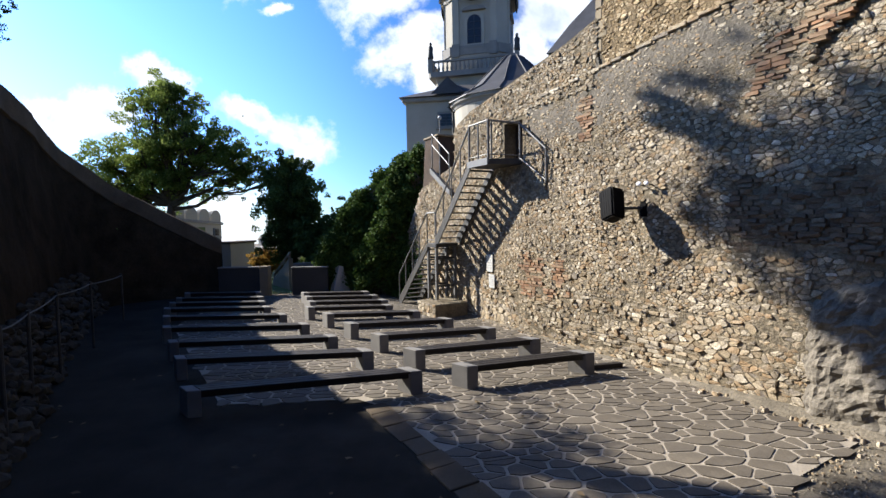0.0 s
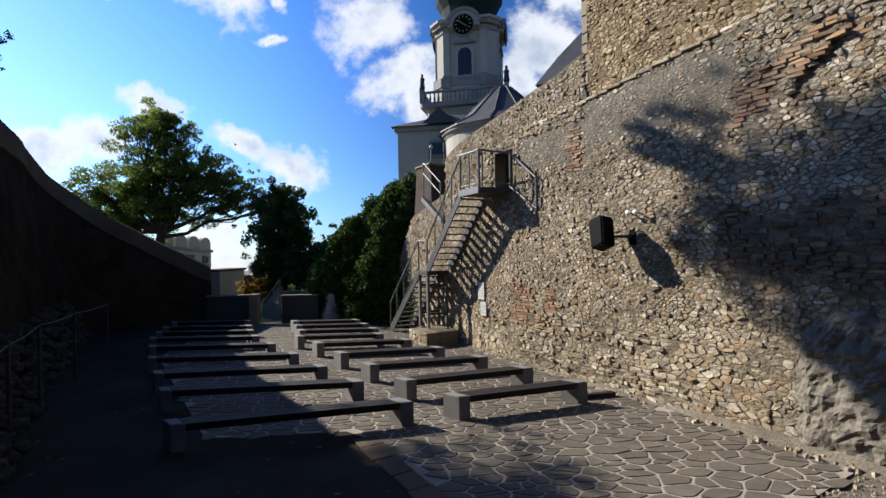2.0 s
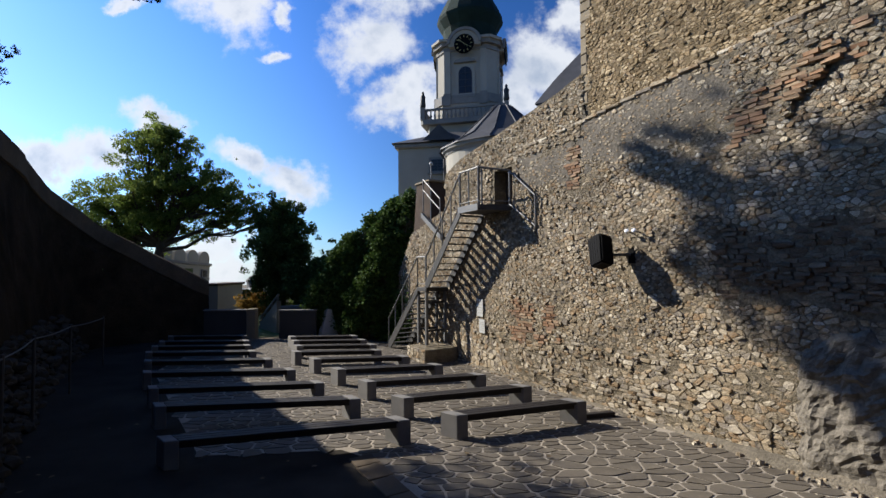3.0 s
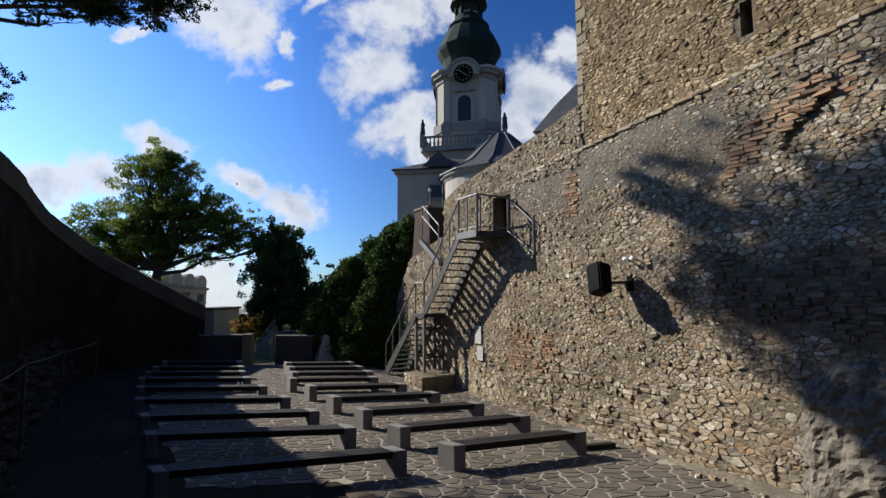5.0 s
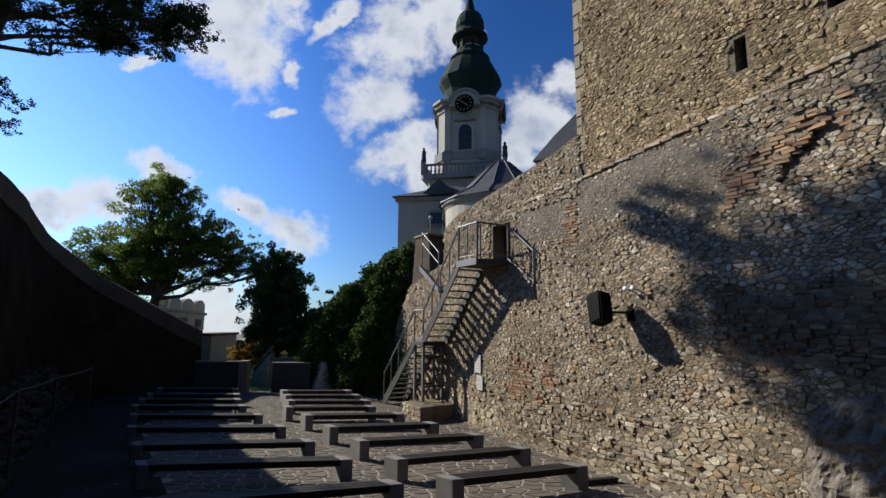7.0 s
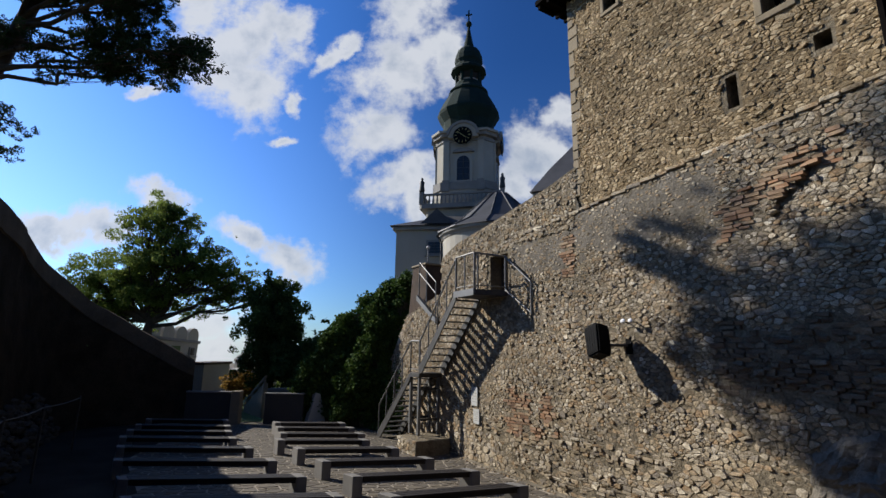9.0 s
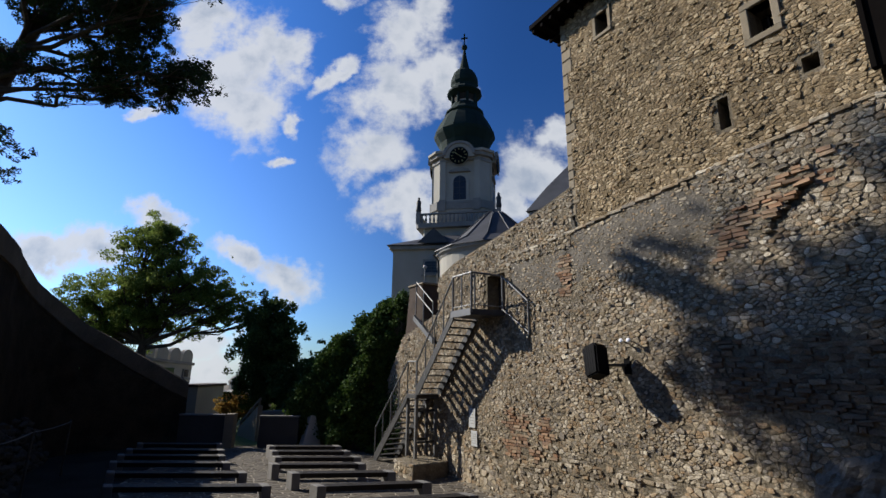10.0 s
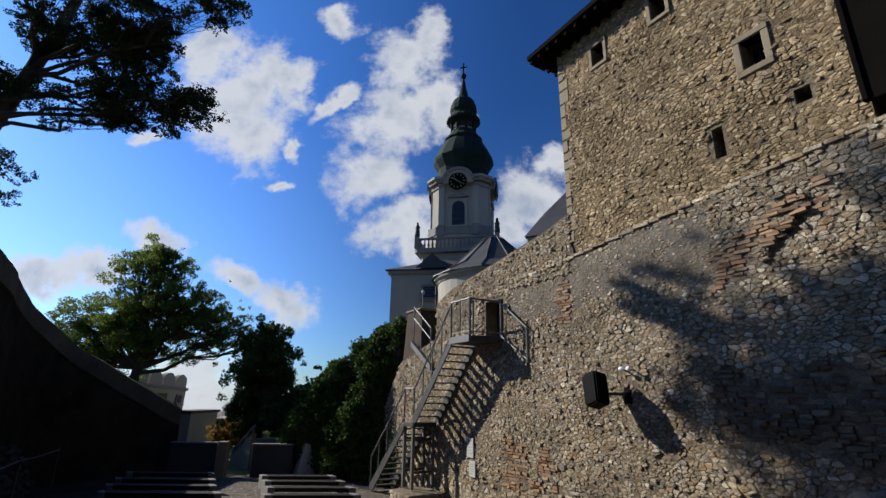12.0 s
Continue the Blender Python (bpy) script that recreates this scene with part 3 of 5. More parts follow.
for a, b in zip(xs, xs[1:]):
    holes = sorted((w[1], w[3]) for w in WINDOWS if w[0] <= a + 1e-6 and w[2] >= b - 1e-6)
    z = 6.4
    for lo, hi in holes + [(KEEP[2], KEEP[2])]:
        part("wall_core", box(a, -0.6, z, b, 0, lo), mat_mortar, keep)
        z = hi
part("wall_core", box(KEEP[0], -6.0, 6.4, KEEP[1], -0.602, KEEP[2]), mat_mortar, keep)
kst = []
for (s, z), poly in stone_cells(KEEP[0], 6.5, KEEP[1], KEEP[2], 0.084, 0.050, rng, 0.49, 0.34):
    if z < height_at(LEDGE, s) or any(w[0] - 0.08 < s < w[2] + 0.08 and w[1] - 0.06 < z < w[3] + 0.06 for w in WINDOWS):
        continue
    if s > KEEP[1] - 0.20 or rng.random() < 0.03:
        continue
    shape, c = rounded(poly, 0.003, rng, 0.17)
    swell = 0.04 * max(0.0, 0.3 + noise.noise(Vector((s * 0.9, z * 1.1, 80))))
    kst.append(pillow(shape, c, rng.uniform(0.003, 0.017) + swell + (0.025 if rng.random() < 0.06 else 0), 0.13, rng, 0.25, 0.012, rng.uniform(0.002, 0.008)))
mortar_skin(KEEP[0], KEEP[1] - 0.2, 6.5, KEEP[2], 0.06, lambda s, z: 0.04 * max(0.0, 0.3 + noise.noise(Vector((s * 0.9, z * 1.1, 80)))) + 0.016 * noise.noise(Vector((s, z * 1.2, 95))) + 0.010 * noise.noise(Vector((s * 4, z * 5, 96))),
            lambda s, z: z > height_at(LEDGE, s) and not any(w[0] - 0.05 < s < w[2] + 0.05 and w[1] - 0.05 < z < w[3] + 0.05 for w in WINDOWS), mat_keep_mortar, keep)
join_pieces("keep_facing", kst, mat_keep, keep, "ochre and brown rubble stones")
z = 6.95
while z < KEEP[2] - 0.1:
    h = rng.uniform(0.24, 0.42)
    w = rng.choice((0.20, 0.34))
    q = part("quoin", box(KEEP[1] - w, -0.5, z + 0.008, KEEP[1] + 0.006, 0.03, min(z + h, KEEP[2]) - 0.008, 0.02), mat_quoin, keep)
    z += h
for i, (a, lo, b, hi) in enumerate(WINDOWS[:3]):
    win = thing("window", None)
    win.parent = keep
    t = 0.10 if i != 1 else 0.13
    for nm, q in (("lintel", (a - t, -0.25, hi, b + t, 0.06, hi + t)), ("sill", (a - t, -0.25, lo - t, b + t, 0.07, lo)),
                  ("jamb", (a - t, -0.25, lo, a, 0.055, hi)), ("jamb", (b, -0.25, lo, b + t, 0.055, hi))):
        part(nm, box(*q, 0.012), mat_quoin, win)
    part("pane", box(a, -0.5, lo, b, -0.46, hi), mat_glass, win)
    for k in (1, 2):
        x = a + (b - a) * k / 3
        part("bar", box(x - 0.012, -0.44, lo, x + 0.012, -0.42, hi), mat_darksteel, win)
# roof with wide eaves; near-black colour stands for the shade under them
roof = part("roof", bmesh.new(), mat_shade_timber, keep, "dark roof with wide eaves, shade put into its colour")
bm = bmesh.new()
e = 0.60
x0, x1, y0, y1 = KEEP[0] - e, KEEP[1] + e, -6.0 - e, e
for (za, zb, g) in ((12.55, 12.67, 0.0),):
    add_box(bm, x0, y0, za, x1, y1, zb)
v = [bm.verts.new(p) for p in ((x0, y0, 12.68), (x1, y0, 12.68), (x1, y1, 12.68), (x0, y1, 12.68), ((x0 + x1) / 2, (y0 + y1) / 2, 17.0))]
for i in range(4):
    bm.faces.new((v[i], v[(i + 1) % 4], v[4]))
bm.faces.new(v[3::-1])
bm.to_mesh(roof.data)
bm.free()
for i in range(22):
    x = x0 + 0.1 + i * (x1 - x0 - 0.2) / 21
    part("rafter", box(x - 0.04, 0.0, 12.41, x + 0.04, e - 0.05, 12.545), mat_shade_timber, keep)
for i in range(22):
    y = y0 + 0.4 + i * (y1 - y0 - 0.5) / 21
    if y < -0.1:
        part("rafter", box(KEEP[1], y - 0.04, 12.41, KEEP[1] + e - 0.05, y + 0.04, 12.545), mat_shade_timber, keep)
# string course along the keep's foot
s = -12.0
while s < 0.5:
    w = rng.uniform(0.22, 0.4)
    za = height_at(LEDGE, s)
    part("ledge_stone", box(s, -0.15, za - 0.02, s + w - 0.01, 0.035 + rng.uniform(0, 0.03), za + 0.05 + rng.uniform(-0.01, 0.015), 0.012), mat_stone_part, wall_right)
    s += w

# timber gallery beside the keep, its shade put into the black colour
gallery = thing("timber_gallery", WALL, "weathered timber gallery beside the keep, blackened for its shade", "building")
part("gallery_wall", box(-14, -5, 7.4, -8.05, 0.30, 13.5), mat_shade_timber, gallery)
part("corner_board", box(-8.045, 0.22, 7.4, -7.97, 0.34, 13.5, 0.01), mat_shade_timber, gallery)

# ---- ground ----
def sheet(name, outline, z, material, label, category, thick=0.0):
    bm = bmesh.new()
    bm.faces.new([bm.verts.new((x, y, z)) for x, y in outline])
    return tagged(part(name, bm, material), label, category, kind="structure")


# the hilltop is level; beyond it the ground falls away to the plain
bm = bmesh.new()
rings = []
for r, z in ((62, -0.03), (80, -2.5), (130, -12), (260, -38), (600, -76), (2600, -80)):
    rings.append([bm.verts.new((r * math.cos(math.pi * k / 24), 20 + r * math.sin(math.pi * k / 24), z)) for k in range(48)])
bm.faces.new(rings[0])
for a, b in zip(rings, rings[1:]):
    for k in range(48):
        bm.faces.new((a[k - 1], a[k], b[k], b[k - 1]))
tagged(part("ground", bm, mat_earth), "bare trodden earth on the castle hill", "ground", kind="structure")
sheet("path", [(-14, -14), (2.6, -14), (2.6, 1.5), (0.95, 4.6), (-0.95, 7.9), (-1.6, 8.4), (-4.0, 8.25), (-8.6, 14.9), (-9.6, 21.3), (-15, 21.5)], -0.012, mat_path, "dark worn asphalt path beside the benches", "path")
paving = thing("paving", None, "crazy paving of dark flat stones in pale mortar", "paving", kind="structure")
bm = bmesh.new()
PAVED = [(1.9, 3.2), (3.2, 4.6), (4.3, 5.6), (6.2, 6.7), (6.4, 7.6), (4.0, 10.3), (-2.6, 22.2), (-9.6, 21.3), (-8.6, 14.9), (-4.0, 8.25), (-1.6, 8.4), (-0.95, 7.9), (0.95, 4.6)]
bm.faces.new([bm.verts.new((x, y, -0.006)) for x, y in PAVED])
part("mortar_bed", bm, mat_joint, paving, "pale sandy mortar bed")


def inside(poly, x, y):
    hit = False
    for i, (ax, ay) in enumerate(poly):
        bx, by = poly[i - 1]
        if (ay > y) != (by > y) and x < ax + (bx - ax) * (y - ay) / (by - ay):
            hit = not hit
    return hit


flags, flag_singles = [], []
for (x, y), poly in stone_cells(-10.2, 2.0, 8.0, 21.6, 0.31, 0.20, rng, 0.49, 0.22):
    if not inside(PAVED, x, y):
        continue
    loc = WALL.inverted() @ Vector((x, y, 0))
    if loc.y < 0.14:
        continue
    shape, c = rounded(poly, 0.027, rng, 0.12)
    q = pillow(shape, c, rng.uniform(0.001, 0.005), 0.02, rng, 0.035, 0.01)
    near = -0.5 < x < 5.0 and 5.2 < y < 10.0
    (flag_singles if near and len(flag_singles) < 290 else flags).append(q)
join_pieces("flagstones", flags, mat_flag, paving, "dark grey-brown flagstones", "floor")

# gravel on the bare earth beside the paving
gr = random.Random(31)
pebbles = []
for k in range(2600):
    x, y = gr.uniform(0.9, 7.0), gr.uniform(3.6, 7.4)
    if y > 4.1 + 0.52 * x + gr.uniform(-0.5, 0.35):
        continue
    r = gr.uniform(0.008, 0.03) * (1.8 if gr.random() < 0.06 else 1)
    ring = [(x + r * gr.uniform(0.7, 1.2) * math.cos(t), y + r * gr.uniform(0.7, 1.2) * math.sin(t)) for t in (0, 1.2, 2.5, 3.8, 5.1)]
    vs, fs = pillow(ring, (x, y), r * 0.6, 0.4, gr, 0.3, 0.03)
    pebbles.append((vs, fs))
gv, gf = [], []
for vs, fs in pebbles:
    o = len(gv)
    gv += [(a, b, c - 0.02) for a, b, c in vs]
    gf += [tuple(o + i for i in f) for f in fs]
tagged(mesh_ob("gravel", gv, gf, mat_stone), "scattered grey and beige gravel on bare earth", "gravel", kind="stuff")

# strip of worn ochre slabs along the paving's edge
strip = thing("kerb_strip", None, "strip of worn ochre stone slabs edging the paving", "kerb", kind="structure")
a, b = Vector((1.15, 4.2, 0)), Vector((-0.95, 7.85, 0))
d = (b - a).normalized()
t = 0.0
while t < (b - a).length:
    w = rng.uniform(0.35, 0.6)
    p = a + d * t
    ob = part("slab", box(0, -0.02 - rng.uniform(0, 0.04), -0.02, w - 0.02, 0.34 + rng.uniform(-0.04, 0.05), 0.006 + rng.uniform(0, 0.012), 0.008), mat_ochre, strip)
    ob.matrix_basis = pose(p.x, p.y, 0, 0, 0, math.degrees(math.atan2(d.y, d.x)))
    t += w

# earth heaped along the wall's foot
bm = bmesh.new()
N = 60
prev = None
for i in range(N + 1):
    s = -10 + 14.5 * i / N
    w = 0.16 + 0.08 * noise.noise(Vector((s * 1.3, 0, 2))) + (0.16 * max(0, min(1, (-s - 4) / 2)))
    h = 0.05 + 0.04 * noise.noise(Vector((s * 2.1, 3, 2))) + 0.12 * max(0, min(1, (-s - 4) / 2))
    cur = [bm.verts.new((s, -0.05, h)), bm.verts.new((s, w * 0.45, h * 0.75)), bm.verts.new((s, w, -0.02))]
    if prev:
        for a, b, c, d in ((prev[0], prev[1], cur[1], cur[0]), (prev[1], prev[2], cur[2], cur[1])):
            bm.faces.new((a, b, c, d))
    prev = cur
foot = tagged(part("earth_bank", bm, mat_earth, None, smooth=True), "sandy earth heaped along the wall foot", "earth", kind="structure")
foot.matrix_basis = WALL

# loose stones at the wall's foot
sv = []
for k in range(230):
    s = -9.0 + 13.0 * rng.random()
    d = 0.02 + 0.22 * rng.random() ** 2 + (0.25 * rng.random() if s < -4.5 else 0)
    r = rng.uniform(0.02, 0.075)
    ring = [(s + r * rng.uniform(0.7, 1.3) * math.cos(t), d + r * rng.uniform(0.7, 1.2) * math.sin(t)) for t in [math.pi * j / 3.5 for j in range(7)]]
    base = 0.10 * max(0, min(1, (-s - 4) / 2))
    vs, fs = pillow(ring, (s, d), r * rng.uniform(0.3, 0.6) + base * 0.3, 0.45, rng, 0.3, 0.03)
    sv.append((vs, fs))
ob = join_pieces("loose_stones", sv, mat_stone, wall_right, "small loose stones at the foot", "floor")

# ---- left rampart ----
BASE = [(-3.8, -14, 6.4), (-4.4, -2, 6.4), (-5.2, 4, 6.3), (-6.6, 6.9, 6.35), (-7.9, 8.9, 6.5), (-10.2, 12.3, 6.95), (-12.0, 15.3, 6.9), (-13.5, 18.4, 6.2), (-13.3, 20.0, 5.0), (-12.2, 21.1, 3.85), (-10.3, 22.2, 2.5)]


def smooth_line(pts, n):
    out = []
    for i in range(len(pts) - 1):
        p0, p1, p2, p3 = (Vector(pts[max(0, min(len(pts) - 1, k))]) for k in (i - 1, i, i + 1, i + 2))
        for j in range(n):
            t = j / n
            out.append(0.5 * ((2 * p1) + (p2 - p0) * t + (2 * p0 - 5 * p1 + 4 * p2 - p3) * t * t + (3 * p1 - p0 - 3 * p2 + p3) * t ** 3))
    out.append(Vector(pts[-1]))
    return out


line = smooth_line(BASE, 8)
rampart = thing("wall_left", None, "high dark rampart wall in deep shade", "wall", kind="structure")
# cross-section: inset from the foot, part of the height
def sweep(section, material, name, label):
    bm = bmesh.new()
    prev = None
    for i, p in enumerate(line):
        d = (line[min(i + 1, len(line) - 1)] - line[max(i - 1, 0)])
        d.z = 0
        d.normalize()
        out = Vector((-d.y, d.x, 0))
        cur = []
        for off, frac, add in section:
            q = Vector((p.x, p.y, 0)) + out * off
            q.z = p.z * frac + add
            j = 0.10 * noise.noise(Vector((q.x * 0.7, q.y * 0.7, q.z * 0.7))) + 0.04 * noise.noise(q * 2.5)
            cur.append(bm.verts.new(q + out * j))
        if prev:
            for k in range(len(cur) - 1):
                bm.faces.new((prev[k], cur[k], cur[k + 1], prev[k + 1]))
        prev = cur
    return part(name, bm, material, rampart, label)


sweep([(-0.05, 0, -0.1), (0.25, 0.12, 0), (0.4, 0.3, 0), (0.55, 0.45, 0), (0.68, 0.6, 0), (0.8, 0.75, 0), (0.92, 1, -0.75)], mat_leftwall, "rampart_face", "plaster and stone, darkened in colour for the deep shade")
sweep([(0.92, 1, -0.75), (0.86, 1, -0.72), (0.88, 1, -0.35), (0.90, 1, 0), (1.15, 1, 0.06), (1.5, 1, 0), (1.5, 0, -0.1)], mat_parapet, "parapet", "paler plastered parapet")

# loose dark rubble at the rampart's foot
rr = random.Random(21)
rocks_v, rocks_f = [], []
for k in range(900):
    p = line[rr.randrange(18, 56)]
    q = line[line.index(p) + 1]
    d = (q - p)
    d.z = 0
    out = Vector((-d.y, d.x, 0)).normalized()
    h = rr.random() ** 1.6 * 1.5
    c = Vector((p.x, p.y, 0)) + d * rr.random() + out * (0.22 * h - 0.02 - 0.35 * (1 - h / 1.5) * rr.random())
    r = rr.uniform(0.07, 0.20)
    ico = [Vector(v) for v in ((0, 0, 1), (0.9, 0, 0.4), (0.25, 0.85, 0.4), (-0.7, 0.5, 0.4), (-0.7, -0.5, 0.4), (0.25, -0.85, 0.4), (0.7, 0.5, -0.4), (-0.25, 0.85, -0.4), (-0.9, 0, -0.4), (-0.25, -0.85, -0.4), (0.7, -0.5, -0.4), (0, 0, -1))]
    o = len(rocks_v)
    for v in ico:
        w = v * r * rr.uniform(0.75, 1.2)
        rocks_v.append((c.x + w.x, c.y + w.y, max(0.0, c.z) + h + w.z * 0.75))
    rocks_f += [tuple(o + i for i in f) for f in ((0, 1, 2), (0, 2, 3), (0, 3, 4), (0, 4, 5), (0, 5, 1), (1, 6, 2), (2, 7, 3), (3, 8, 4), (4, 9, 5), (5, 10, 1), (6, 7, 2), (7, 8, 3), (8, 9, 4), (9, 10, 5), (10, 6, 1), (11, 7, 6), (11, 8, 7), (11, 9, 8), (11, 10, 9), (11, 6, 10))]
ob = mesh_ob("rubble_foot", rocks_v, rocks_f, mat_rock, rampart, "loose dark rubble stones")
ob["kind"] = "stuff"
cable = thing("cable_railing", None, "sagging grey cable strung along the rampart foot", "railing")
ends = [(-6.19, 6.53, 1.75), (-6.96, 7.86, 1.74), (-7.94, 9.66, 1.80), (-9.29, 12.41, 1.71), (-10.99, 16.11, 1.56)]
for a, b in zip(ends, ends[1:]):
    a, b = Vector(a), Vector(b)
    bm = bmesh.new()
    for i in range(8):
        t0, t1 = i / 8, (i + 1) / 8
        sag = lambda t: Vector((0, 0, -0.15 * t * (1 - t)))
        add_tube(bm, a.lerp(b, t0) + sag(t0), a.lerp(b, t1) + sag(t1), 0.014, None, 6, False)
    part("cable", bm, mat_rope, cable)
for e in ends:
    part("stake", tube((e[0], e[1], 0.0), (e[0], e[1], e[2] + 0.06), 0.03), mat_darksteel, cable)

# unseen wall added behind the yard to block skylight; dark, so it bounces little
back = thing("unseen_back_wall", None, "plain tall wall added out of view to cut skylight", "wall", kind="structure")
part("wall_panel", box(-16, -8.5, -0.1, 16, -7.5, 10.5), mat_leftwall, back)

# ---- far end of the yard ----
def far_panel(x0, x1, y, h, label):
    ob = thing("screen_wall", None, label, "wall", group="grey screen walls")
    part("wall_panel", box(x0, y, -0.03, x1, y + 0.18, h, 0.01), mat_greywall, ob)
    part("coping", box(x0 - 0.02, y - 0.03, h, x1 + 0.02, y + 0.21, h + 0.06, 0.01), mat_trim, ob)


far_panel(-10.3, -8.4, 21.6, 1.26, "low grey screen wall at the end of the yard")
far_panel(-6.95, -5.3, 21.6, 1.22, "low grey screen wall at the end of the yard")
pier = thing("gate_pier", None, "pale stone gate pier", "gate pier")
part("shaft", box(-8.38, 21.5, -0.03, -7.98, 21.9, 1.34, 0.02), mat_quoin, pier)
sheet("lawn", [(-11, 22.3), (-2, 22.3), (-2, 44), (-30, 44), (-30, 30)], -0.02, mat_grass, "short green lawn behind the screen walls", "lawn")
steps = thing("garden_stairs", pose(-8.45, 24.5, 0, 0, 0, -53), "pale stone garden stairs with a sloping side wall", "stairs")
bm = bmesh.new()
panel(bm, [(-1.3, -0.03), (1.3, -0.03), (1.3, 1.55), (-1.3, 0.25)], 0, 0.22)
part("side_wall", bm, mat_quoin, steps)
bm = bmesh.new()
panel(bm, [(-1.3, 0.50), (1.3, 1.80), (1.3, 1.90), (-1.3, 0.60)], 0.04, 0.14)
part("handrail", bm, mat_quoin, steps)
for k in range(4):
    x = -1.2 + k * 0.8
    part("baluster", box(x - 0.05, 0.05, 0.3 + 0.5 * (x + 1.3) - 0.1, x + 0.05, 0.13, 0.52 + 0.5 * (x + 1.3)), mat_quoin, steps)
for k in range(8):
    part("step", box(-1.3 + k * 0.32, 0.222, -0.03, 1.3, 1.4, 0.16 * (k + 1), 0.01), mat_trim, steps)

# ---- benches ----
SLANT = 0.62   # the ends are cut at a slant


def bench(length, m, label):
    """A bench of dark boards on two slanting concrete blocks; its origin is at the middle of its near foot."""
    ob = thing("bench", m, label, "bench", "rows of benches in the yard")
    L, D = length / 2, 0.34

    def slab(x0, x1, y0, y1, z0, z1, bevel):
        bm = prism(bmesh.new(), [(x0 - y0 * SLANT, y0), (x1 - y0 * SLANT, y0), (x1 - y1 * SLANT, y1), (x0 - y1 * SLANT, y1)], z0, z1)
        bmesh.ops.bevel(bm, geom=bm.edges[:], offset=bevel, segments=1, affect="EDGES")
        return bm
    for sx in (-1, 1):
        a, b = sorted((sx * L, sx * (L - 0.22)))
        part("end_block", slab(a, b, 0, D, -0.02, 0.44, 0.012), mat_concrete, ob, "cast concrete end block")
    for k in range(3):
        y = 0.005 + k * 0.113
        part("seat_board", slab(-L + 0.225, L - 0.225, y, y + 0.102, 0.395, 0.435, 0.006), mat_wood, ob, "dark stained board")
    part("beam", slab(-L + 0.222, L - 0.222, 0.05, 0.11, 0.30, 0.392, 0.006), mat_wood, ob, "dark timber beam")
    part("beam", slab(-L + 0.222, L - 0.222, 0.24, 0.30, 0.30, 0.392, 0.006), mat_wood, ob, "dark timber beam")
    return ob


def put_bench(ax, ay, bx, by, label):
    d = Vector((bx - ax, by - ay, 0))
    bench(d.length, pose((ax + bx) / 2, (ay + by) / 2, 0, 0, 0, math.degrees(math.atan2(d.y, d.x))), label)


SHADE = "dark wooden bench on concrete blocks beside the asphalt path"
LIT = "dark wooden bench on pale concrete blocks on the paving"
for row in ((-4.26, 7.67, -0.41, 8.57), (-5.53, 9.62, -1.51, 9.98), (-6.49, 11.05, -2.58, 11.38), (-7.64, 12.75, -3.68, 12.87), (-8.57, 14.34, -4.8, 14.38),
            (-9.4, 15.8, -5.81, 15.8), (-9.9, 17.0, -6.43, 17.0), (-10.3, 18.15, -6.91, 18.11), (-10.7, 19.5, -7.54, 19.48)):
    put_bench(*row, SHADE)
for row in ((0.42, 8.76, 3.07, 9.57), (-0.62, 9.97, 2.23, 10.82), (-1.58, 11.42, 1.33, 12.02), (-2.56, 12.84, 0.27, 13.28), (-3.57, 14.34, -0.72, 14.56),
            (-4.5, 15.6, -1.7, 15.72), (-4.77, 16.78, -2.0, 16.85), (-5.22, 17.95, -2.5, 18.0), (-5.66, 19.05, -3.0, 19.1)):
    put_bench(*row, LIT)
board = thing("timber_sleeper", pose(3.42, 9.93, 0, 0, 0, 12), "short dark timber sleeper lying beside the bench", "timber")
part("sleeper_body", box(-0.42, -0.07, -0.01, 0.36, 0.07, 0.10, 0.012), mat_wood, board)

# ---- steel stairs ----
STAIR = WALL @ pose(2.12, 0.95, 0)   # x runs down along the flights, y out from the wall
stairs = thing("steel_stairs", STAIR, "galvanised steel stairs up to a platform on the wall", "stairs")
W = 0.88


def flight(x0, z0, n, rise, go):
    """Open treads going down from (x0, z0)."""
    for i in range(1, n):
        x, z = x0 + (i - 1) * go, z0 - i * rise
        part("tread", box(x - 0.02, -W + 0.05, z - 0.035, x + go, -0.05, z, 0.005), mat_darksteel, stairs, "grated steel tread")
    xe, ze = x0 + (n - 1) * go + 0.05, z0 - n * rise
    for y in (-W, -0.04):
        bm = bmesh.new()
        panel(bm, [(x0 - 0.02, z0 + 0.02), (xe, ze + 0.2), (xe, ze), (xe - 0.2, ze), (x0 - 0.02, z0 - 0.22)], y, y + 0.04)
        part("stringer", bm, mat_darksteel, stairs)
    return xe, ze


def railing(x0, z0, x1, z1, y, posts, height=1.05):
    for i in range(posts):
        k = i / (posts - 1)
        x, z = x0 + (x1 - x0) * k, z0 + (z1 - z0) * k
        part("rail_post", tube((x, y, z - 0.1), (x, y, z + height), 0.024), mat_steel, stairs)
    part("handrail", tube((x0, y, z0 + height), (x1, y, z1 + height), 0.027), mat_steel, stairs)
    for h in (0.12,):
        part("bottom_rail", tube((x0, y, z0 + h), (x1, y, z1 + h), 0.014), mat_steel, stairs)


PZ = 4.92
xe, ze = flight(0.0, PZ, 12, 0.205, 0.203)
part("landing", box(xe - 0.03, -W, ze - 0.14, xe + 0.62, 0, ze, 0.01), mat_darksteel, stairs)
xl = xe + 0.62
xf, zf = flight(xl, ze, 12, 0.205, 0.228)
part("platform", prism(bmesh.new(), [(-1.0, 0.02), (0.05, 0.02), (0.05, -0.92), (-1.34, -0.92)], PZ - 0.16, PZ), mat_darksteel, stairs)
